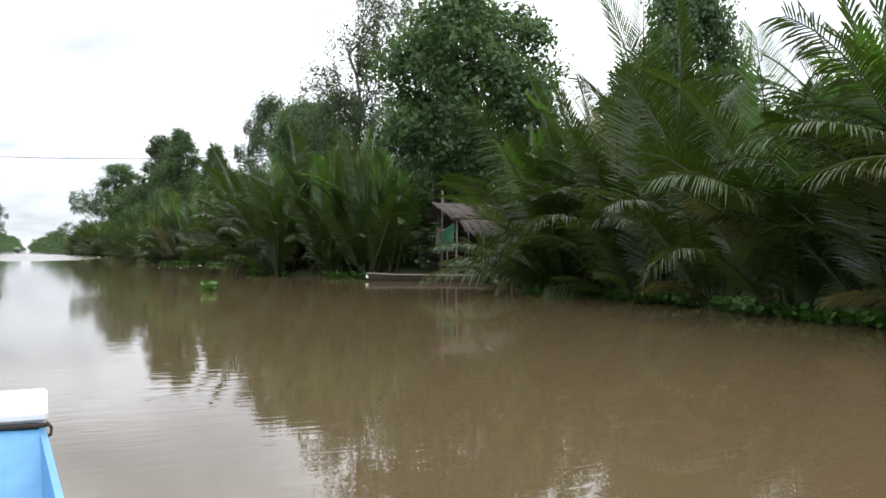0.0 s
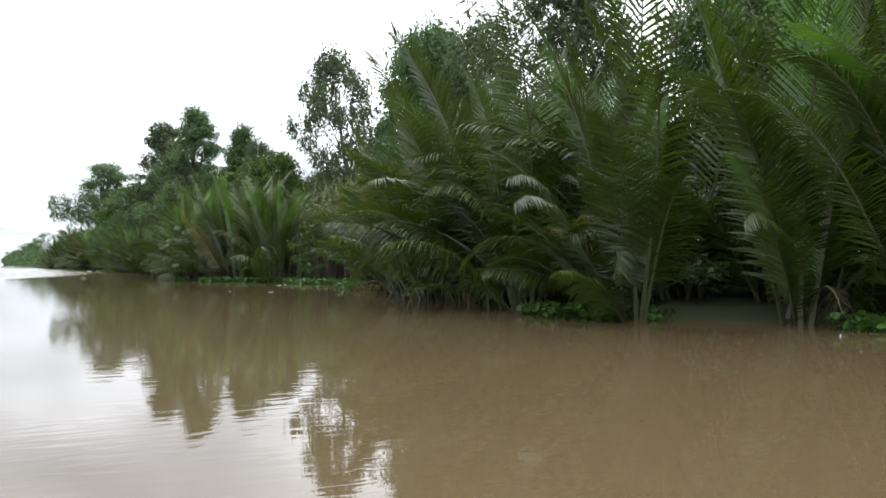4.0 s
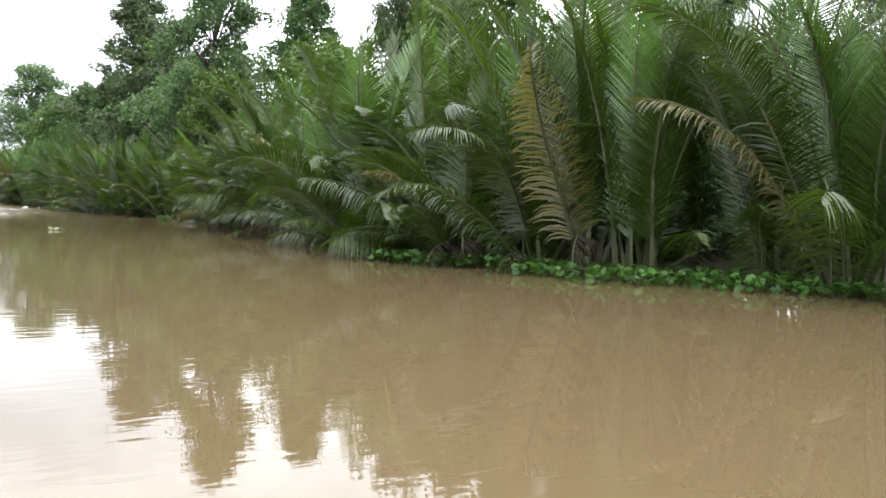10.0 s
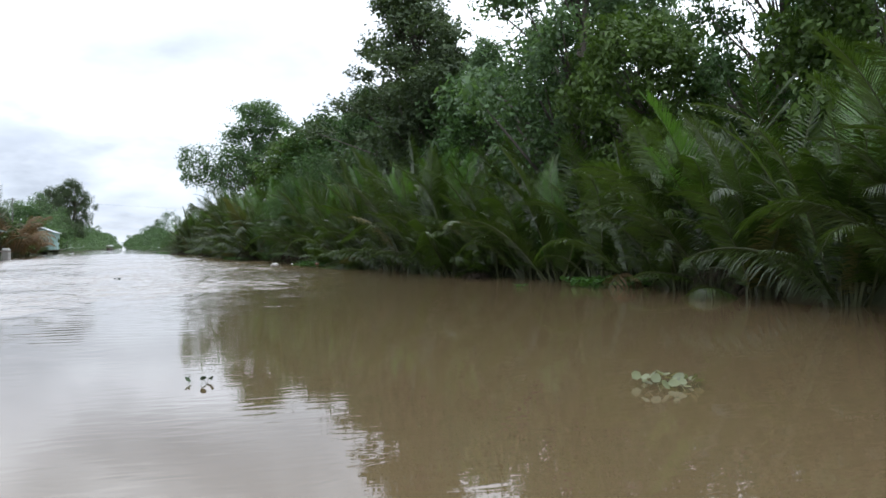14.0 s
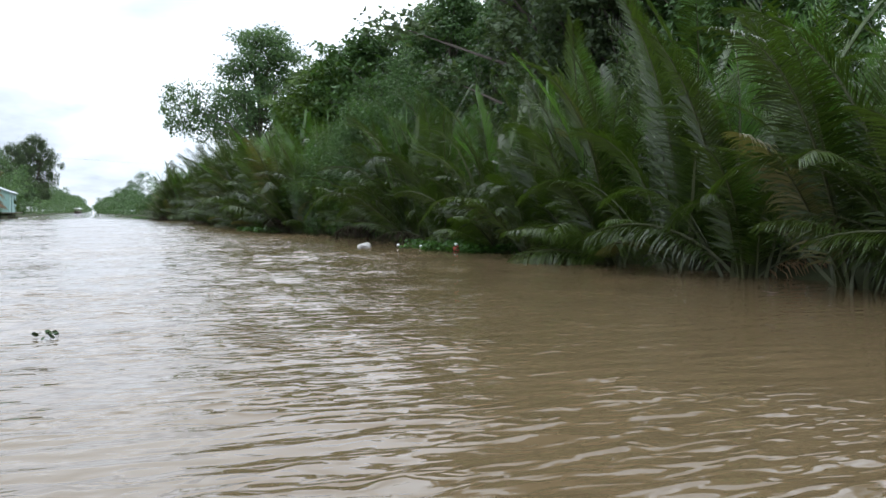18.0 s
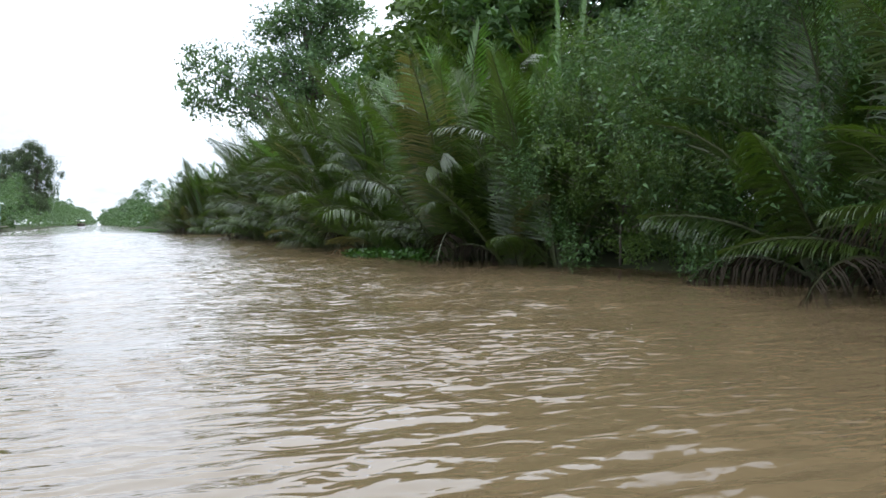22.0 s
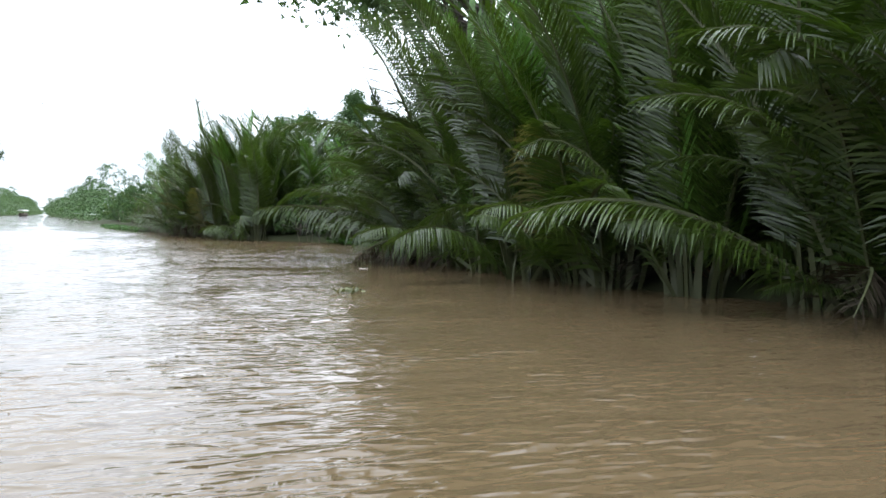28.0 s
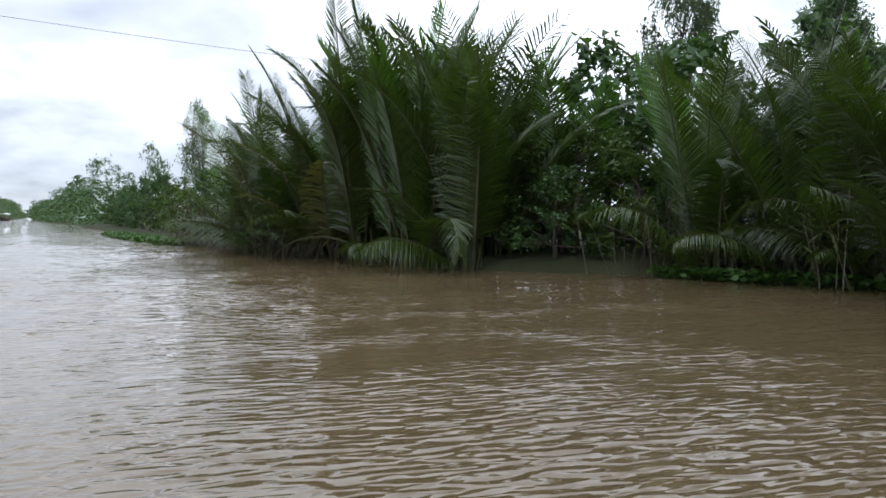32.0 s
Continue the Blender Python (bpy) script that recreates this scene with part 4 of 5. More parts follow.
rng = np.random.default_rng(71)
REEDS = [reed_mesh(rng, False), reed_mesh(rng, False), reed_mesh(rng, True)]
for y in np.arange(61.8, 79.5, 0.95):
    for k, depth in enumerate((2.0, 3.6, 5.2)):
        reed_clump(REEDS[2 if (k == 0 and y > 75) else int(rng.integers(2))], pose(edge(RIGHT, y) + depth + rng.uniform(-0.5, 0.5), y + rng.uniform(-0.5, 0.5), 0.25, 0, 0, rng.uniform(0, 360)) @ Matrix.Scale(rng.uniform(0.85, 1.05), 4), "tall green reed clump with pale plumes on the bank")
for y in list(np.arange(231, 239, 2.0)) + list(np.arange(249, 262, 1.6)):
    reed_clump(REEDS[2], pose(edge(RIGHT, y) + 1.2 + rng.uniform(-0.4, 0.6), y, 0.1, 0, 0, rng.uniform(0, 360)) @ Matrix.Diagonal((1.1, 1.1, 0.55, 1)), "low dry brown reed clump at the water's edge")


# ---- floating water hyacinth ----
def hyacinth_mesh(rng, outline, count, scale=1.0, height=0.22, mat=None):
    """Round leaves on short stalks, floating within an outline given as a function of two random numbers."""
    verts, faces = [], []
    for _ in range(count):
        x, y = outline(rng.random(), rng.random())
        z = rng.uniform(0.04, height) * scale
        r = rng.uniform(0.04, 0.088) * scale
        nrm = Vector((rng.normal() * 0.6, rng.normal() * 0.6, 1)).normalized()
        a = nrm.orthogonal().normalized()
        c = nrm.cross(a)
        p = Vector((x, y, z))
        b = len(verts)
        verts.append(p - nrm * r * 0.15)
        spin = rng.uniform(0, 6.28)
        for k in range(6):
            w = spin + k * 1.0472
            verts.append(p + (a * math.cos(w) + c * math.sin(w)) * r * (1.2 if k == 0 else 1.0))
        faces += [(b, b + 1 + k, b + 1 + (k + 1) % 6) for k in range(6)]
        foot = Vector((x + rng.normal() * 0.05, y + rng.normal() * 0.05, -0.03))
        b = len(verts)
        sd = a * 0.012 * scale
        verts += [foot - sd, foot + sd, p]
        faces.append((b, b + 1, b + 2))
    return mesh_from("water_hyacinth", verts, faces, [mat or HYACINTH])


def hyacinth_mat(y0, y1, out0, out1, per_metre=160, height=0.26):
    """A mat along the bank from y0 to y1 whose outer edge floats out0..out1 metres off the bank line."""
    span = y1 - y0

    def outline(u, v):
        y = y0 + span * u
        w = math.sin(math.pi * u) ** 0.4 * (0.75 + 0.25 * math.sin(y * 2.3) * math.sin(y * 0.9 + 1))
        outer = out0 + (out1 - out0) * u
        return edge(RIGHT, y) + 0.9 - v * (outer * w + 0.9), y

    ob = new("water_hyacinth_mat", hyacinth_mesh(rng, outline, int(span * per_metre), 1.0, height))
    tagged(ob, "bright green water hyacinth mat floating along the bank", "water hyacinth", "water hyacinth mats", "stuff")
    return ob


for mat_row in ((8, 14, 0.3, 0.5), (14.5, 18, 0.5, 0.4), (19, 24, 0.6, 0.3), (36.2, 38.5, 1.3, 0.8), (41.5, 45, 0.7, 0.7), (60, 66.5, 1.4, 1.4), (70, 75.5, 2.2, 2.0), (76, 84.5, 1.2, 2.1), (84.5, 90, 1.6, 1.0),
                (118.5, 120.5, 2.4, 2.0), (147.6, 153.6, 1.7, 2.5), (176, 182.5, 1.9, 2.6), (224, 226, 0.6, 0.6), (230, 237, 1.1, 0.8), (262, 292, 1.2, 1.6)):
    hyacinth_mat(*mat_row)

WILTED = material("wilted_leaf", (0.12, 0.135, 0.065), rough=0.6, spread=0.4, scale=2.0, fine=12, bump=0.0, through_light=0.2)
FRESH = material("fresh_green_leaf", (0.075, 0.165, 0.028), rough=0.5, spread=0.5, scale=2.0, fine=12, bump=0.0, through_light=0.3, spec=0.2)
DULL = material("dull_green_leaf", (0.030, 0.055, 0.020), rough=0.9, spread=0.4, scale=2.0, fine=12, bump=0.0)
for x, y, r, n, text in ((4.6, 26.8, 0.24, 70, "tuft of fresh green water hyacinth adrift"), (4.4, 207.4, 0.3, 20, "pale wilted water hyacinth clump adrift"), (4.4, 103.8, 0.30, 30, "pale wilted water hyacinth clump adrift"),
                         (0.65, 105.5, 0.12, 7, "small dark water hyacinth sprig adrift"), (-0.7, 132.9, 0.13, 8, "small dark water hyacinth sprig adrift"), (10.4, 120.2, 0.3, 24, "water hyacinth clump adrift near the bank")):
    ob = new("water_hyacinth", hyacinth_mesh(rng, lambda u, v: ((u ** 0.5) * r * math.cos(v * 6.283), (u ** 0.5) * r * math.sin(v * 6.283)), n, 0.95 if "tuft" in text else 0.42 if "dark" in text else 0.62, 0.30 if "tuft" in text else 0.16, WILTED if "wilted" in text else DULL if "dark" in text else FRESH if "tuft" in text else HYACINTH))
    ob.matrix_world = pose(x, y, 0.0)
    tagged(ob, text, "water hyacinth", "drifting water hyacinths")

# loose leaves and scraps on the water
for x, y, s, text in ((11.3, 70.6, 0.16, "pale fallen leaf floating on the water"), (11.9, 71.6, 0.10, "pale fallen leaf floating on the water"), (2.5, 70.7, 0.10, "brown fallen leaf floating on the water"), (5.0, 83.4, 0.13, "broken reed stem floating on the water"), (7.4, 63.8, 0.12, "white scrap floating on the water"),
                      (8.6, 62.0, 0.12, "pale fallen leaf floating on the water"), (6.9, 214.2, 0.12, "white scrap floating on the water"), (9.6, 134.4, 0.13, "broken reed stem floating on the water")):
    bm = bmesh.new()
    bmesh.ops.create_circle(bm, cap_ends=True, segments=8, radius=1)
    bmesh.ops.transform(bm, matrix=Matrix.Diagonal((s, s * (0.1 if "stem" in text else 0.35), 1, 1)), verts=bm.verts[:])
    ext = bmesh.ops.extrude_face_region(bm, geom=bm.faces[:])
    bmesh.ops.translate(bm, vec=(0, 0, 0.012), verts=[v for v in ext["geom"] if isinstance(v, bmesh.types.BMVert)])
    for v in bm.verts:
        v.co.z += 0.1 * v.co.x * v.co.x / s
    ob = part("floating_leaf", bm, SACKCLOTH if "white" in text or "pale" in text else REED_DRY)
    ob.matrix_world = pose(x, y, 0.003, 0, 0, rng.uniform(0, 180))
    tagged(ob, text, "leaf" if "leaf" in text else "debris")


# ---- the thatched fishing shelter and its canoe ----
def frame_of(ox, oy, ux, uy):
    """A pose at (ox, oy) with its x axis along (ux, uy)."""
    return Matrix.Translation((ox, oy, 0)) @ Matrix.Rotation(math.atan2(uy, ux), 4, "Z")


def build_shelter():
    hut = new("thatched_shelter")
    hut.matrix_world = frame_of(15.8, 32.8, 0.98, -0.19)
    tagged(hut, "open thatched fishing shelter on wooden stilts over the water", "hut")
    r = np.random.default_rng(3)
    length, depth = 3.65, 2.4

    def post(x, y, z0, z1, rad=0.045, dx=0.0, dy=0.0):
        tube_part("post", [(x, y, z0), (x + dx * 0.5 + 0.01, y + dy * 0.5, (z0 + z1) / 2), (x + dx, y + dy, z1)], [rad, rad * 0.92, rad * 0.8], OLD_WOOD, hut)

    post(0.0, 0.0, -0.8, 2.75, 0.05, 0.10)
    post(0.0, depth, -0.8, 3.95, 0.05, 0.03)
    post(-0.05, 1.3, -0.8, 1.6, 0.035, 0.05)
    for x in (1.25, 2.5, 3.55):
        post(x, 0.0, -0.8, 2.45, 0.05)
        post(x, depth, -0.8, 3.1, 0.05)
    # floor beams and boards
    for y in (0.05, depth - 0.05):
        part("beam", box(length + 0.3, 0.09, 0.12, Matrix.Translation((length / 2, y, 0.50))), DARK_WOOD, hut)
    for i in range(23):
        part("floorboard", box(0.15, depth + 0.1 + r.uniform(-0.08, 0.08), 0.025, Matrix.Translation((0.08 + i * 0.158, depth / 2, 0.58)), 0.004), OLD_WOOD, hut)
    for z, d in ((0.95, 0.0), (1.25, 0.03)):
        part("rail", box(2.4, 0.05, 0.09, Matrix.Translation((2.4, 0.02 + d, z))), OLD_WOOD, hut)
        part("rail", box(3.6, 0.05, 0.09, Matrix.Translation((1.8, depth - 0.02, z))), DARK_WOOD, hut)
    part("bench", box(1.6, 0.45, 0.06, Matrix.Translation((2.3, 1.7, 0.98))), DARK_WOOD, hut)
    for x in (1.7, 2.9):
        part("bench_leg", box(0.07, 0.4, 0.38, Matrix.Translation((x, 1.7, 0.77))), DARK_WOOD, hut)
    # dark boards added across the back, standing in for the shade inside
    for i, z in enumerate((0.80, 1.08, 1.36, 1.68, 1.96, 2.24, 2.50)):
        part("back_board", box(length + 0.1 - 0.2 * (i % 2), 0.03, 0.25 - 0.03 * (i % 3), Matrix.Translation((length / 2, depth + 0.12, z)) @ Matrix.Rotation(0.008 * (i % 3 - 1), 4, "Y"), 0.004), DARK_WOOD, hut)
    # roof frame
    for a, b in (((-0.35, depth, 3.28), (length + 0.2, depth, 3.22)), ((-0.15, -0.05, 2.52), (length + 0.1, -0.05, 2.48)), ((-0.3, depth * 0.5, 2.92), (length + 0.1, depth * 0.5, 2.88)), ((-0.2, depth + 1.5, 2.5), (length, depth + 1.5, 2.45))):
        tube_part("purlin", [a, b], [0.035, 0.03], OLD_WOOD, hut)
    tube_part("eave_pole", [(-0.1, -0.16, 2.62), (length * 0.5, -0.17, 2.60), (length + 0.25, -0.16, 2.58)], [0.035, 0.035, 0.03], OLD_WOOD, hut, label="long pole that ties down the thatch")

    def thatch(name, count, a0, a1, b0, b1, sag, wide, fray, label):
        """Stems laid side by side from the line a0-a1 down to the line b0-b1."""
        v, f = [], []
        for i in range(count):
            u = (i + r.uniform(-0.4, 0.4)) / count
            p = Vector(a0).lerp(Vector(a1), u) + Vector((r.normal() * 0.04, r.normal() * 0.03, r.normal() * 0.02))
            q = Vector(b0).lerp(Vector(b1), u) + Vector((r.normal() * 0.10, r.normal() * fray, r.normal() * fray * 0.7))
            m = p.lerp(q, 0.5) + Vector((r.normal() * 0.03, 0, sag + r.normal() * 0.012))
            sd = Vector((wide * r.uniform(0.6, 1.2), 0, 0))
            up = Vector((0, 0, 0.012))
            k = len(v)
            v += [p - sd, p + up, p + sd, m - sd, m + up, m + sd, q + Vector((0, 0, -0.01))]
            f += [(k, k + 1, k + 4, k + 3), (k + 1, k + 2, k + 5, k + 4), (k + 3, k + 4, k + 6), (k + 4, k + 5, k + 6)]
        ob = new(name, mesh_from(name, v, f, [THATCH]))
        ob.parent = hut
        tagged(ob, label, kind="stuff")

    thatch("roof_thatch", 420, (-0.4, depth + 0.05, 3.36), (length + 0.2, depth + 0.05, 3.30), (-0.15, -0.25, 2.62), (length + 0.35, -0.25, 2.58), 0.02, 0.014, 0.06, "grey weathered palm thatch in long stems")
    thatch("back_thatch", 260, (-0.4, depth, 3.36), (length + 0.2, depth, 3.30), (-0.3, depth + 1.8, 2.35), (length + 0.2, depth + 1.8, 2.3), 0.02, 0.02, 0.08, "grey weathered palm thatch in long stems")
    thatch("thatch_skirt", 620, (0.05, -0.05, 2.66), (length + 0.3, -0.05, 2.62), (0.35, -0.62, 1.95), (length + 0.75, -0.85, 1.42), 0.06, 0.013, 0.16, "ragged overhanging fringe of grey thatch")
    # sheet added under the thatch so that no light comes through
    part("roof_lining", box(length + 0.4, 2.75, 0.02, Matrix.Translation((length / 2, 1.1, 2.93)) @ Matrix.Rotation(math.atan2(0.72, 2.5), 4, "X"), 0), DARK_WOOD, hut)
    # the hung cloth on the end
    n, k = 14, 10
    v = []
    for i in range(n + 1):
        for j in range(k + 1):
            a, b = i / n, j / k
            top = 2.42 - 0.18 * math.sin(math.pi * a) - 0.10 * a
            bot = 1.15 + 0.10 * math.sin(a * 5) + 0.06 * a
            v.append((-0.06 + 0.03 * math.sin(a * 9 + b * 4) + 0.02 * math.sin(b * 8), 0.05 + a * 3.1, top + (bot - top) * b))
    f = [(i * (k + 1) + j, i * (k + 1) + j + 1, (i + 1) * (k + 1) + j + 1, (i + 1) * (k + 1) + j) for i in range(n) for j in range(k)]
    mi = [1 if (i > 10 or (i + 2 * (k - j)) > 25) else 0 for i in range(n) for j in range(k)]
    cloth = new("tarpaulin", mesh_from("tarpaulin", v, f, [TARPAULIN, TARP_PALE], mi, smooth=True))
    cloth.parent = hut
    cloth["label"] = "faded green printed tarpaulin hung as a wall"
    solid = cloth.modifiers.new("thickness", "SOLIDIFY")
    solid.thickness = 0.006
    for j in range(4):
        part("printed_bar", box(0.012, 1.0 - 0.1 * j, 0.03, Matrix.Translation((-0.13, 0.75, 1.62 - 0.09 * j)), 0), TARP_PALE, hut, "pale illegible printed line")
    part("red_cloth", box(0.5, 0.3, 0.12, Matrix.Translation((2.2, 1.1, 0.66)), 0.04), RED_PAINT, hut, "folded red cloth")


build_shelter()


def hull_mesh(name, length, beam, depth, mat, flare=0.8, rise=0.25, thick=0.03, flat_ends=0.35):
    """An open plank hull along x with blunt rising ends."""
    v, f = [], []
    n = 16
    prof = [(-1.0, 1.0), (-0.92, 0.45), (-flare, 0.0), (flare, 0.0), (0.92, 0.45), (1.0, 1.0)]
    for side in (1.0, 0.0):
        for i in range(n + 1):
            s = i / n
            e = abs(2 * s - 1)
            w = beam / 2 * (flat_ends + (1 - flat_ends) * (1 - e**2.5)) - (thick if side == 0 else 0)
            zr = rise * e**3
            for px, pz in prof:
                v.append((length * (s - 0.5) * (1 - (0 if side else 0.02)), px * w, zr + pz * depth + (thick if side == 0 and pz == 0 else 0)))
    m = len(prof)
    o = (n + 1) * m
    for i in range(n):
        for j in range(m - 1):
            a = i * m + j
            f.append((a, a + m, a + m + 1, a + 1))
            f.append((o + a, o + a + 1, o + a + m + 1, o + a + m))
        for j in (0, m - 1):
            a = i * m + j
            f.append((a, o + a, o + a + m, a + m) if j == 0 else (a, a + m, o + a + m, o + a))
    for i in (0, n):
        a = [i * m + j for j in range(m)]
        b = [o + i * m + j for j in range(m)]
        f += [tuple(a), tuple(b[::-1])]
    return mesh_from(name, v, f, [mat])


def build_canoe():
    canoe = new("canoe")
    canoe.matrix_world = frame_of(14.4, 31.75, 0.83, -0.56) @ pose(0, 0, -0.1)
    tagged(canoe, "long dark wooden canoe moored under the shelter", "boat")
    h = new("hull", hull_mesh("hull", 5.6, 0.8, 0.34, DARK_WOOD, 0.7, 0.05, flat_ends=0.5))
    h.parent = canoe
    for s in (-1, 1):
        tube_part("gunwale", [(-2.8, 0.20 * s, 0.40), (-1.6, 0.37 * s, 0.345), (0, 0.41 * s, 0.34), (1.6, 0.37 * s, 0.345), (2.8, 0.20 * s, 0.40)], [0.03] * 5, OLD_WOOD, canoe, label="grey weathered gunwale")
    part("bow_board", box(0.34, 0.40, 0.20, Matrix.Translation((-2.66, 0, 0.27)) @ Matrix.Rotation(0.25, 4, "Y"), 0.03), WHITE_PAINT, canoe, "white painted blunt bow")
    for x in (-1.5, 0.2, 1.7):
        part("thwart", box(0.18, 0.74, 0.03, Matrix.Translation((x, 0, 0.33))), OLD_WOOD, canoe)
    return canoe


build_canoe()


# ---- poles and wires ----
def utility_pole(x, y, h, label):
    p = new("utility_pole")
    p.matrix_world = pose(x, y, 0.3)
    tagged(p, label, "pole", "utility poles")
    tube_part("shaft", [(0, 0, -0.3), (0, 0, h)], [0.11, 0.08], SHADED_CONCRETE, p, 10)
    arm = part("crossarm", box(0.9, 0.08, 0.08, Matrix.Translation((0, 0, h - 0.25))), OLD_WOOD, p)
    for dx in (-0.35, 0.0, 0.35):
        tube_part("insulator", [(dx, 0, h - 0.21), (dx, 0, h - 0.14), (dx, 0, h - 0.08)], [0.03, 0.045, 0.02], WHITE_PAINT, arm, 8)
    return p


def wire(a, b, sag, rad=0.012):
    pts = [Vector(a).lerp(Vector(b), i / 24) - Vector((0, 0, sag * 4 * (i / 24) * (1 - i / 24))) for i in range(25)]
    w = tube_part("overhead_wire", pts, [rad] * 25, CABLE, None, 4)
    tagged(w, "thin black overhead wire sagging across the canal", "wire", "overhead wires")


utility_pole(20.8, 35.0, 6.9, "grey concrete utility pole beside the shelter")
utility_pole(-17.5, 45.0, 6.6, "grey concrete utility pole on the far bank")
wire((20.8, 35.0, 6.85), (-17.5, 45.0, 6.5), 1.5)
wire((20.8, 35.3, 7.15), (20.8, 96, 8.2), 0.8)
utility_pole(16.5, 256.5, 7.4, "grey concrete utility pole behind the palms")
utility_pole(-19.5, 254.0, 9.2, "grey concrete utility pole on the far bank")
wire((16.5, 256.5, 7.75), (-19.5, 254.0, 9.45), 0.25, 0.008)


# ---- the far bank: houses on stilts ----
def stilt_house(x, y, sx, sy, wall_h, wall_mat, roof_mat, label, front_open=False):
    h = new("stilt_house")
    h.matrix_world = pose(x, y, 0)
    tagged(h, label, "house", "stilt houses on the far bank")
    for ix in (-0.45, 0, 0.45):
        for iy in (-0.46, -0.15, 0.15, 0.46):
            tube_part("stilt", [(ix * sx, iy * sy, -1.2), (ix * sx, iy * sy, 0.9)], [0.09, 0.08], DARK_WOOD, h, 6)
    part("floor", box(sx + 1.2, sy + 0.2, 0.14, Matrix.Translation((0.4, 0, 0.92))), OLD_WOOD, h)
    t = 0.08
    zc = 0.99 + wall_h / 2
    if front_open:
        for iy in (-0.48, -0.16, 0.16, 0.48):
            part("porch_post", box(0.1, 0.1, wall_h, Matrix.Translation((sx / 2, iy * sy, zc))), DARK_WOOD, h)
        part("wall", box(t, sy, wall_h, Matrix.Translation((-0.1 * sx, 0, zc)), 0), wall_mat, h)
    else:
        # canal-side wall in three pieces round a doorway and a window
        for y0, y1 in ((-0.5, -0.30), (-0.18, 0.10), (0.26, 0.5)):
            part("wall", box(t, (y1 - y0) * sy, wall_h, Matrix.Translation((sx / 2, (y0 + y1) / 2 * sy, zc)), 0), wall_mat, h)
        part("wall", box(t, 0.16 * sy, wall_h * 0.4, Matrix.Translation((sx / 2, 0.18 * sy, 0.99 + wall_h * 0.2)), 0), wall_mat, h)
        part("wall", box(t, 0.16 * sy, wall_h * 0.22, Matrix.Translation((sx / 2, 0.18 * sy, 0.99 + wall_h * 0.89)), 0), wall_mat, h)
        part("wall", box(t, 0.12 * sy, wall_h * 0.18, Matrix.Translation((sx / 2, -0.24 * sy, 0.99 + wall_h * 0.91)), 0), wall_mat, h)
        part("door", box(0.05, 0.118 * sy, wall_h * 0.80, Matrix.Translation((sx / 2 - 0.12, -0.24 * sy, 0.99 + wall_h * 0.41)), 0.005), DARK_WOOD, h)
        part("window_frame", box(0.1, 0.17 * sy, 0.06, Matrix.Translation((sx / 2 + 0.02, 0.18 * sy, 0.99 + wall_h * 0.41))), WHITE_PAINT, h)
        for s in (-1, 1):
            part("wall", box(sx, t, wall_h, Matrix.Translation((0, s * sy / 2, zc)), 0), wall_mat, h)
            for k in range(int(sx / 0.3)):
                part("batten", box(0.04, 0.03, wall_h, Matrix.Translation((-sx / 2 + 0.15 + 0.3 * k, s * (sy / 2 + 0.05), zc)), 0), wall_mat, h)
    top = 0.99 + wall_h
    for s in (-1, 1):
        m = Matrix.Translation((s * sx * 0.29, 0, top + 0.38)) @ Matrix.Rotation(s * 0.36, 4, "Y")
        sheet = part("roof", box(sx * 0.66, sy + 0.9, 0.05, m, 0.01), roof_mat, h)
        for k in range(int((sy + 0.8) / 0.45)):
            mm = m @ Matrix.Translation((0, -(sy + 0.8) / 2 + 0.3 + k * 0.45, 0.035))
            part("roof_rib", box(sx * 0.66, 0.05, 0.03, mm, 0), roof_mat, sheet)
    for s in (-1, 1):
        bm = bmesh.new()
        vs = [bm.verts.new(c) for c in ((-sx * 0.5, s * sy / 2, top), (sx * 0.5, s * sy / 2, top), (0, s * sy / 2, top + 0.62))]
        bm.faces.new(vs if s > 0 else vs[::-1])
        g = bmesh.ops.extrude_face_region(bm, geom=bm.faces[:])
        bmesh.ops.translate(bm, vec=(0, -s * 0.06, 0), verts=[q for q in g["geom"] if isinstance(q, bmesh.types.BMVert)])
        part("gable", bm, wall_mat, h)
    return h


stilt_house(-18.2, 203.5, 6.0, 13.0, 2.5, OLD_WOOD, GREEN_TIN, "dark open stilt house with a mossy tin roof", True)
stilt_house(-18.5, 291, 5.0, 11.0, 3.5, TURQUOISE, TIN_ROOF, "turquoise board house with a pale tin roof")
ob = part("sack_bale", box(0.9, 1.1, 1.5, Matrix.Translation((-14.9, 211.5, 0.55)), 0.18), SACKCLOTH)
tagged(ob, "grey-white bale leaning on the landing stage", "bale")
rng = np.random.default_rng(77)
for x, y, k, gold in ((-20, 222, 1.6, 0.0), (-19.5, 231, 1.5, 0.0), (-22, 217, 1.6, 0.0), (-17.0, 234, 1.6, 0.95), (-17.8, 241, 1.6, 0.95), (-16.8, 247, 1.5, 0.95), (-17.4, 253, 1.4, 0.95), (-21, 238, 1.25, 0.0), (-20, 250, 1.0, 0.3), (-19, 256, 0.8, 0.2)):
    nipa_palm(x, y, k, rng, fronds=15, upright=0.5, overhang=0.1, dead=0.05, golden=0.0, withered=gold, back=1, label="dry reddish-brown palm clump on the far bank" if gold > 0.5 else "green palm clump behind the stilt houses")
for y in np.arange(168, 205, 4.5):
    nipa_palm(edge(LEFT, y) - 2.0, y, rng.uniform(0.8, 1.1), rng, fronds=12, back=1)
for y in np.arange(284, 330, 5.0):
    nipa_palm(edge(LEFT, y) - 2.0, y, rng.uniform(0.5, 0.8), rng, fronds=12, back=1)


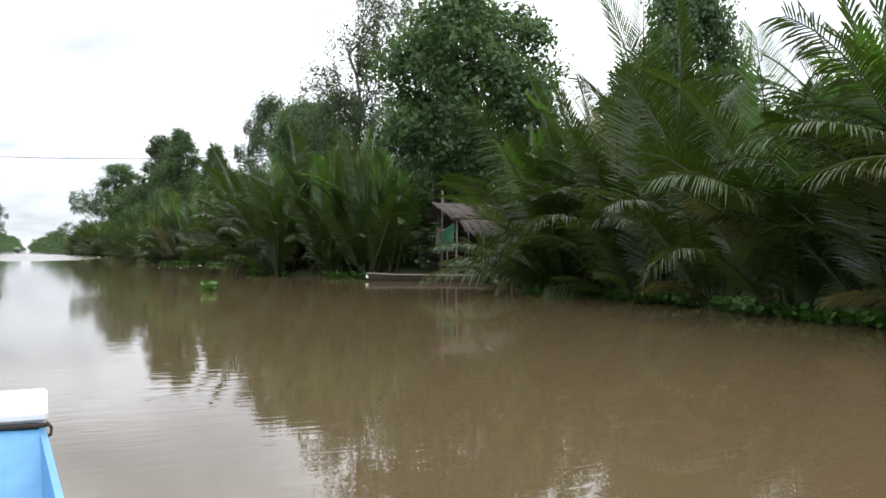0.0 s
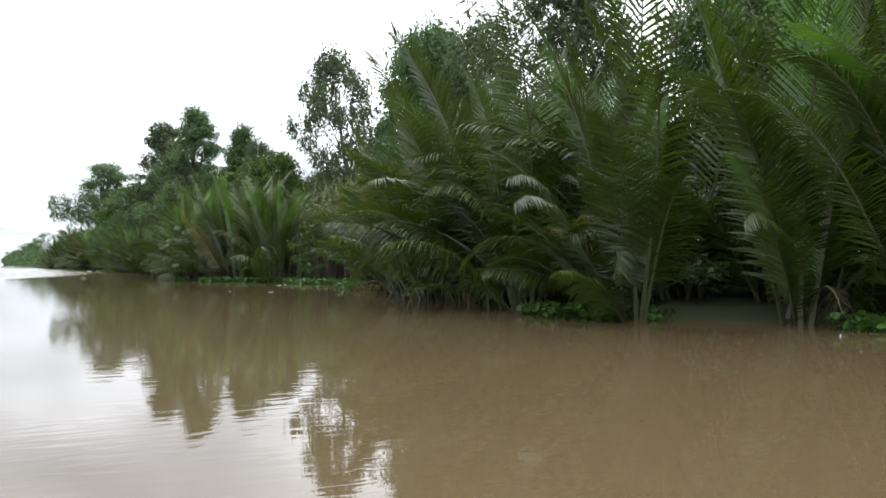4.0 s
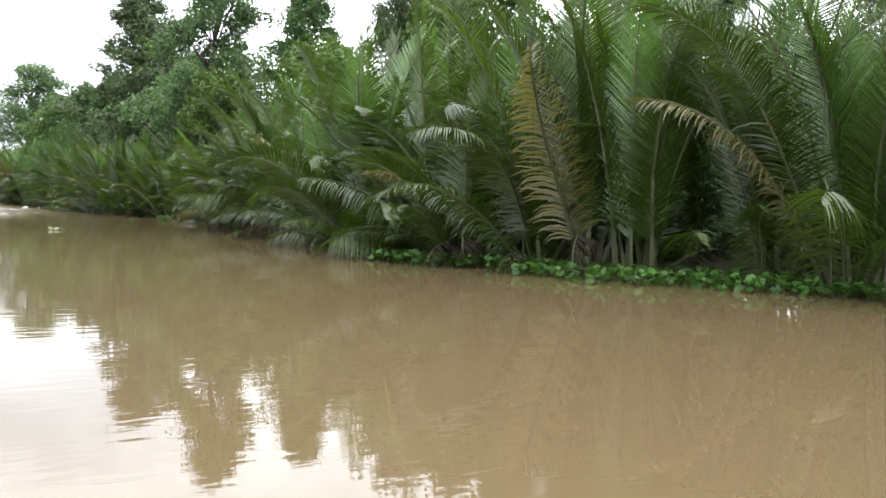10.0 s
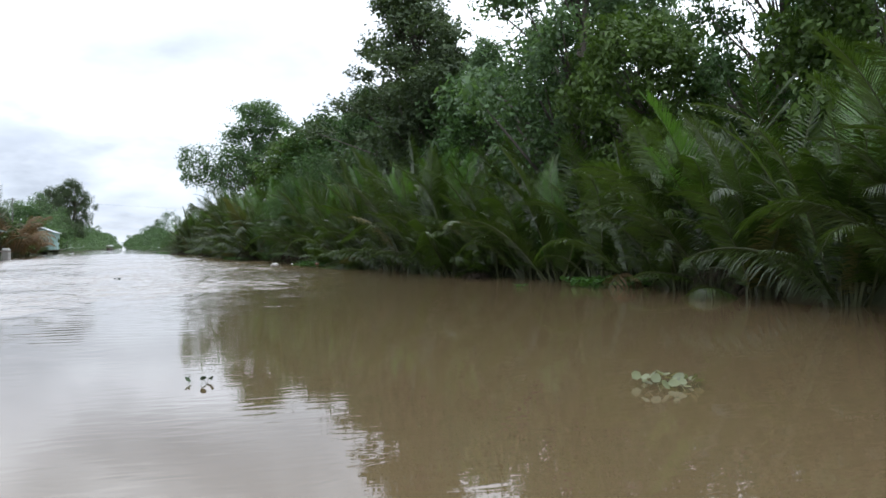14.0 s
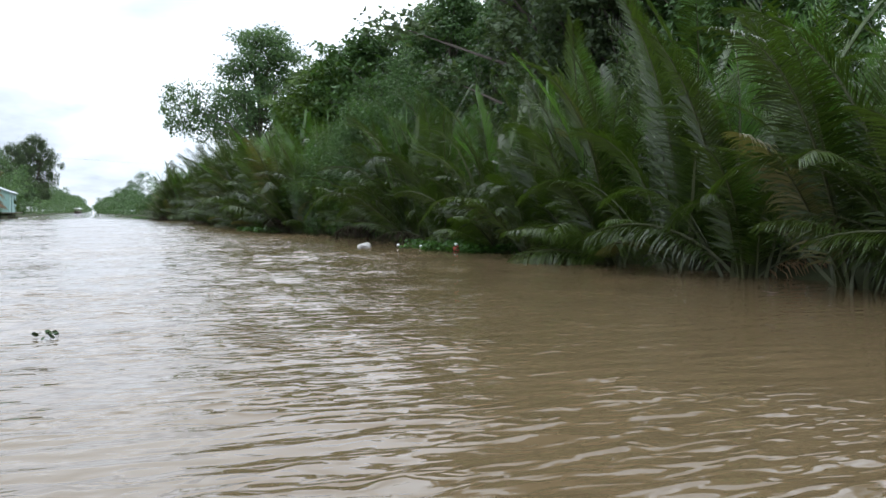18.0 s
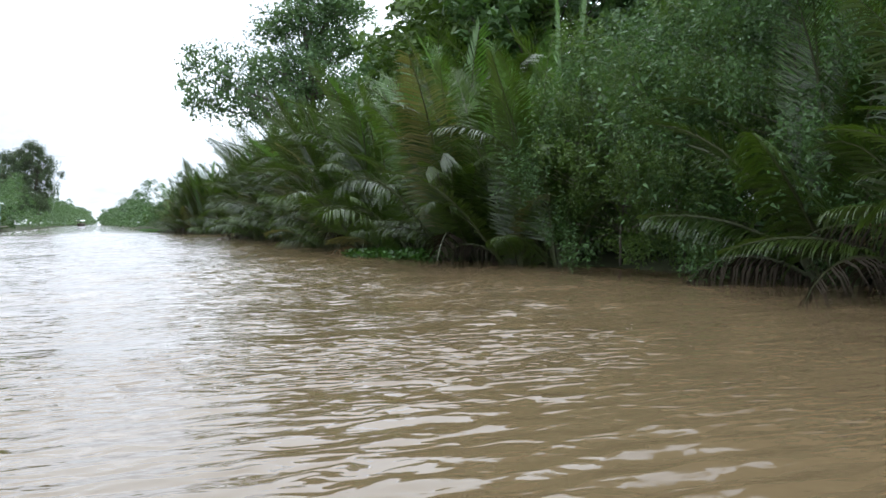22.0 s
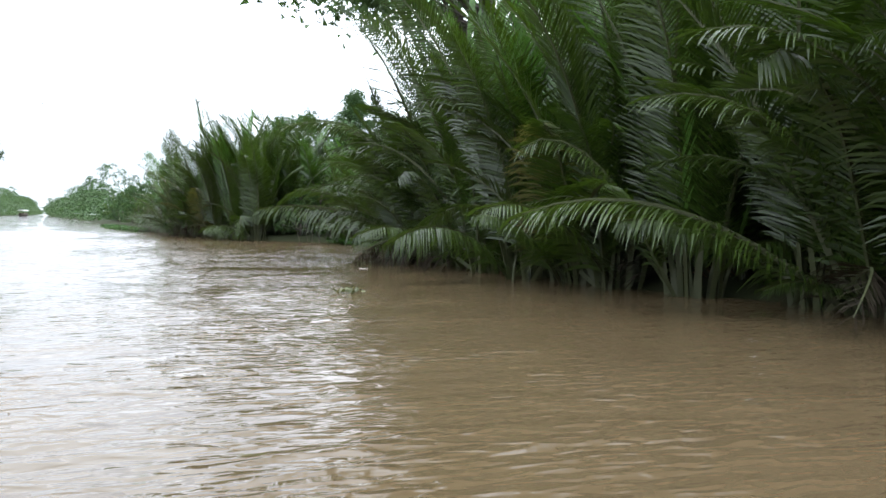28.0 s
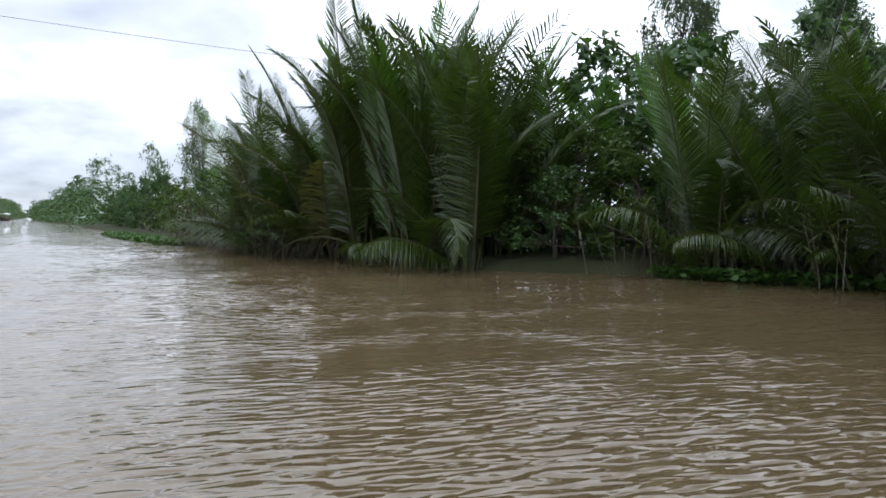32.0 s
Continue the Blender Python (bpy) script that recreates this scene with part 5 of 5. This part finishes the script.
def covered_boat(x, y, length, label):
    b = new("covered_boat")
    b.matrix_world = pose(x, y, -0.15, 0, 0, 82)
    tagged(b, label, "boat")
    h = new("hull", hull_mesh("hull", length, 2.2, 0.9, DARK_WOOD, 0.7, 0.5))
    h.parent = b
    for ix in (-0.3, 0.0, 0.3):
        for s in (-1, 1):
            part("roof_post", box(0.08, 0.08, 1.7, Matrix.Translation((ix * length, 0.85 * s, 1.6))), OLD_WOOD, b)
    v, f = [], []
    for i in range(9):
        a = math.pi * (0.12 + 0.76 * i / 8)
        for s in (-1, 1):
            for k in (0, 0.05):
                v.append((s * length * 0.36, math.cos(a) * (1.2 + k), 2.1 + math.sin(a) * (0.6 + k)))
    for i in range(8):
        a = i * 4
        f += [(a, a + 4, a + 6, a + 2), (a + 1, a + 3, a + 7, a + 5), (a, a + 1, a + 5, a + 4), (a + 2, a + 6, a + 7, a + 3)]
    r = new("roof", mesh_from("roof", v, f, [WHITE_PAINT], smooth=True))
    r.parent = b
    part("cabin_panel", box(length * 0.5, 1.6, 0.8, Matrix.Translation((0, 0, 1.1))), OLD_WOOD, b)


covered_boat(-14.5, 560, 13, "distant covered boat with a pale arched roof moored at the bank")


# ---- the sack and rubbish caught in the hyacinth ----
def lumpy(name, rx, ry, rz, mat, seed, parent=None):
    bm = bmesh.new()
    bmesh.ops.create_icosphere(bm, subdivisions=3, radius=1)
    off = Vector((seed * 3.1, seed * 1.7, 0))
    for v in bm.verts:
        k = 1 + 0.45 * noise.noise(v.co * 1.6 + off) + 0.22 * noise.noise(v.co * 4.5 + off)
        v.co = Vector((v.co.x * rx * k, v.co.y * ry * k, max(-0.6, v.co.z) * rz * k))
    ob = part(name, bm, mat, parent)
    for p in ob.data.polygons:
        p.use_smooth = True
    return ob


sack = lumpy("plastic_sack", 0.27, 0.20, 0.16, SACKCLOTH, 1)
sack.matrix_world = pose(8.15, 152.7, 0.03, 0, 0, 35)
tagged(sack, "crumpled white plastic sack caught in the water hyacinth", "sack")
for x, y, s in ((9.1, 151.9, 0.05), (9.6, 151.0, 0.045)):
    ob = lumpy("foam_piece", s, s * 0.8, s * 0.8, WHITE_PAINT, x)
    ob.matrix_world = pose(x, y, 0.12)
    tagged(ob, "small white foam piece lying on the water hyacinth", "debris")
can = lumpy("red_container", 0.10, 0.08, 0.12, RED_PAINT, 4)
can.matrix_world = pose(10.2, 149.3, 0.10)
tagged(can, "small red and white plastic container at the bank", "container")
lid = lumpy("lid", 0.07, 0.06, 0.05, WHITE_PAINT, 5, can)
lid.location = (0, 0, 0.12)


# ---- the blue boat at the start of the way ----
def build_tour_boat():
    boat = new("motor_boat")
    boat.matrix_world = pose(0.045, 0, -0.08, 0, 0, 0)
    tagged(boat, "blue and white painted sheet-metal boat bow", "boat")
    # side and bottom sheets, from the stern to the blunt bow
    v, f = [], []
    stations = [(-4.2, -1.55, 0.10, 0.50), (-2, -1.60, 0.12, 0.50), (0, -1.55, 0.10, 0.52), (1.2, -1.45, 0.05, 0.58), (2.05, -1.35, 0.02, 0.70), (2.46, -1.30, -0.02, 0.80), (2.95, -1.24, -0.05, 0.82)]
    for y, xl, xr, z in stations:
        v += [(xl, y, z), (xl + 0.10, y, -0.25 if y < 2.4 else 0.25), (xr - 0.10, y, -0.25 if y < 2.4 else 0.25), (xr, y, z)]
    for i in range(len(stations) - 1):
        for j in range(3):
            a = i * 4 + j
            f.append((a, a + 1, a + 5, a + 4))
    f += [(0, 3, 2, 1), (len(v) - 4, len(v) - 3, len(v) - 2, len(v) - 1)]
    hull = new("hull", mesh_from("hull", v, f, [BLUE_PAINT]))
    hull.parent = boat
    solid = hull.modifiers.new("sheet", "SOLIDIFY")
    solid.thickness = 0.02
    # foredeck sheet rising in steps to the bow cap
    prof = [(0.9, 0.36), (1.3, 0.40), (1.62, 0.47), (1.95, 0.56), (2.02, 0.60), (2.22, 0.63), (2.28, 0.68), (2.44, 0.80)]
    v, f = [], []
    for i, (y, z) in enumerate(prof):
        r = 0.13 - 0.145 * i / (len(prof) - 1)
        for k in range(7):
            a = k / 6
            x = -1.42 + a * (1.42 + r)
            v.append((x, y, z + 0.012 * math.sin(a * 3.14)))
    for i in range(len(prof) - 1):
        for k in range(6):
            a = i * 7 + k
            f.append((a, a + 1, a + 8, a + 7))
    deck = new("foredeck", mesh_from("foredeck", v, f, [BLUE_PAINT], smooth=False))
    deck.parent = boat
    deck["label"] = "light blue painted stepped foredeck"
    solid = deck.modifiers.new("sheet", "SOLIDIFY")
    solid.thickness = 0.015
    part("bow_cap", box(1.34, 0.46, 0.035, Matrix.Translation((-0.665, 2.68, 0.835)), 0.01), WHITE_PAINT, boat, "white painted bow plate with scuffed edges")
    part("bow_trim", box(1.34, 0.012, 0.012, Matrix.Translation((-0.665, 2.438, 0.812)), 0.003), DARK_WOOD, boat, "dark seam under the bow plate")
    part("red_stripe", box(0.5, 0.10, 0.006, Matrix.Translation((-0.75, 2.42, 0.80)) @ Matrix.Rotation(0.64, 4, "X"), 0), RED_PAINT, boat)
    tube_part("hook", [(0.0, 2.44, 0.82), (0.014, 2.435, 0.805), (0.012, 2.43, 0.785), (0.0, 2.43, 0.78)], [0.005] * 4, DARK_WOOD, boat)
    part("cabin_floor", box(1.4, 4.8, 0.04, Matrix.Translation((-0.72, -1.6, 0.02))), OLD_WOOD, boat)


build_tour_boat()


# ---- long fronds that reach out low over the water ----
def reaching_frond(tip_x, tip_y, kind="low", which=0):
    """A leaf of the nearest palm, turned and scaled so that its tip comes to the place given."""
    me = FRONT_ROW[kind][which]
    tip = Vector((tip_x, tip_y, 0))
    palms = [o for o in scene.objects if o.name.startswith("nipa_palm") and 1.5 < (o.matrix_world.translation - tip).length < 4.8 and o.matrix_world.translation.x > tip_x]
    if not palms:
        return
    p = min(palms, key=lambda o: (o.matrix_world.translation - tip - Vector((2.2, -0.8, 0))).length)
    way = tip - p.matrix_world.translation
    f = new("frond", me)
    f.parent = p
    k = min(1.4, max(0.6, math.hypot(way.x, way.y) / max(v.co.x for v in me.vertices)))
    f.matrix_local = pose(0, 0, 0, 0, 0, math.degrees(math.atan2(way.y, way.x))) @ Matrix.Scale(k, 4)


# the pale leaves below y = 16 have their lit look in the leaf colour
for tx, ty, kind, which in ((11.4, 14.6, "low", 2), (10.8, 9.5, "low", 2), (10.2, 12.2, "tan", 1), (9.8, 8.2, "tan", 0), (11.2, 16.5, "low", 0), (8.4, 44.6, "low", 0), (8.3, 42.0, "tan", 3), (8.0, 47.6, "low", 1), (8.5, 95.3, "low", 0), (8.2, 88.0, "low", 1), (9.4, 106.2, "low", 2), (9.0, 104.4, "low", 0), (11.8, 116.2, "low", 1),
                            (9.0, 142.6, "low", 0), (9.6, 150.5, "low", 1), (9.2, 139.5, "low", 2), (9.6, 166.3, "low", 0), (9.0, 163.2, "low", 1), (7.4, 183.5, "low", 2), (7.2, 189.2, "low", 1), (7.2, 204.4, "low", 0), (9.0, 202.4, "low", 1), (7.4, 197.0, "low", 2)):
    reaching_frond(tx, ty, kind, which)
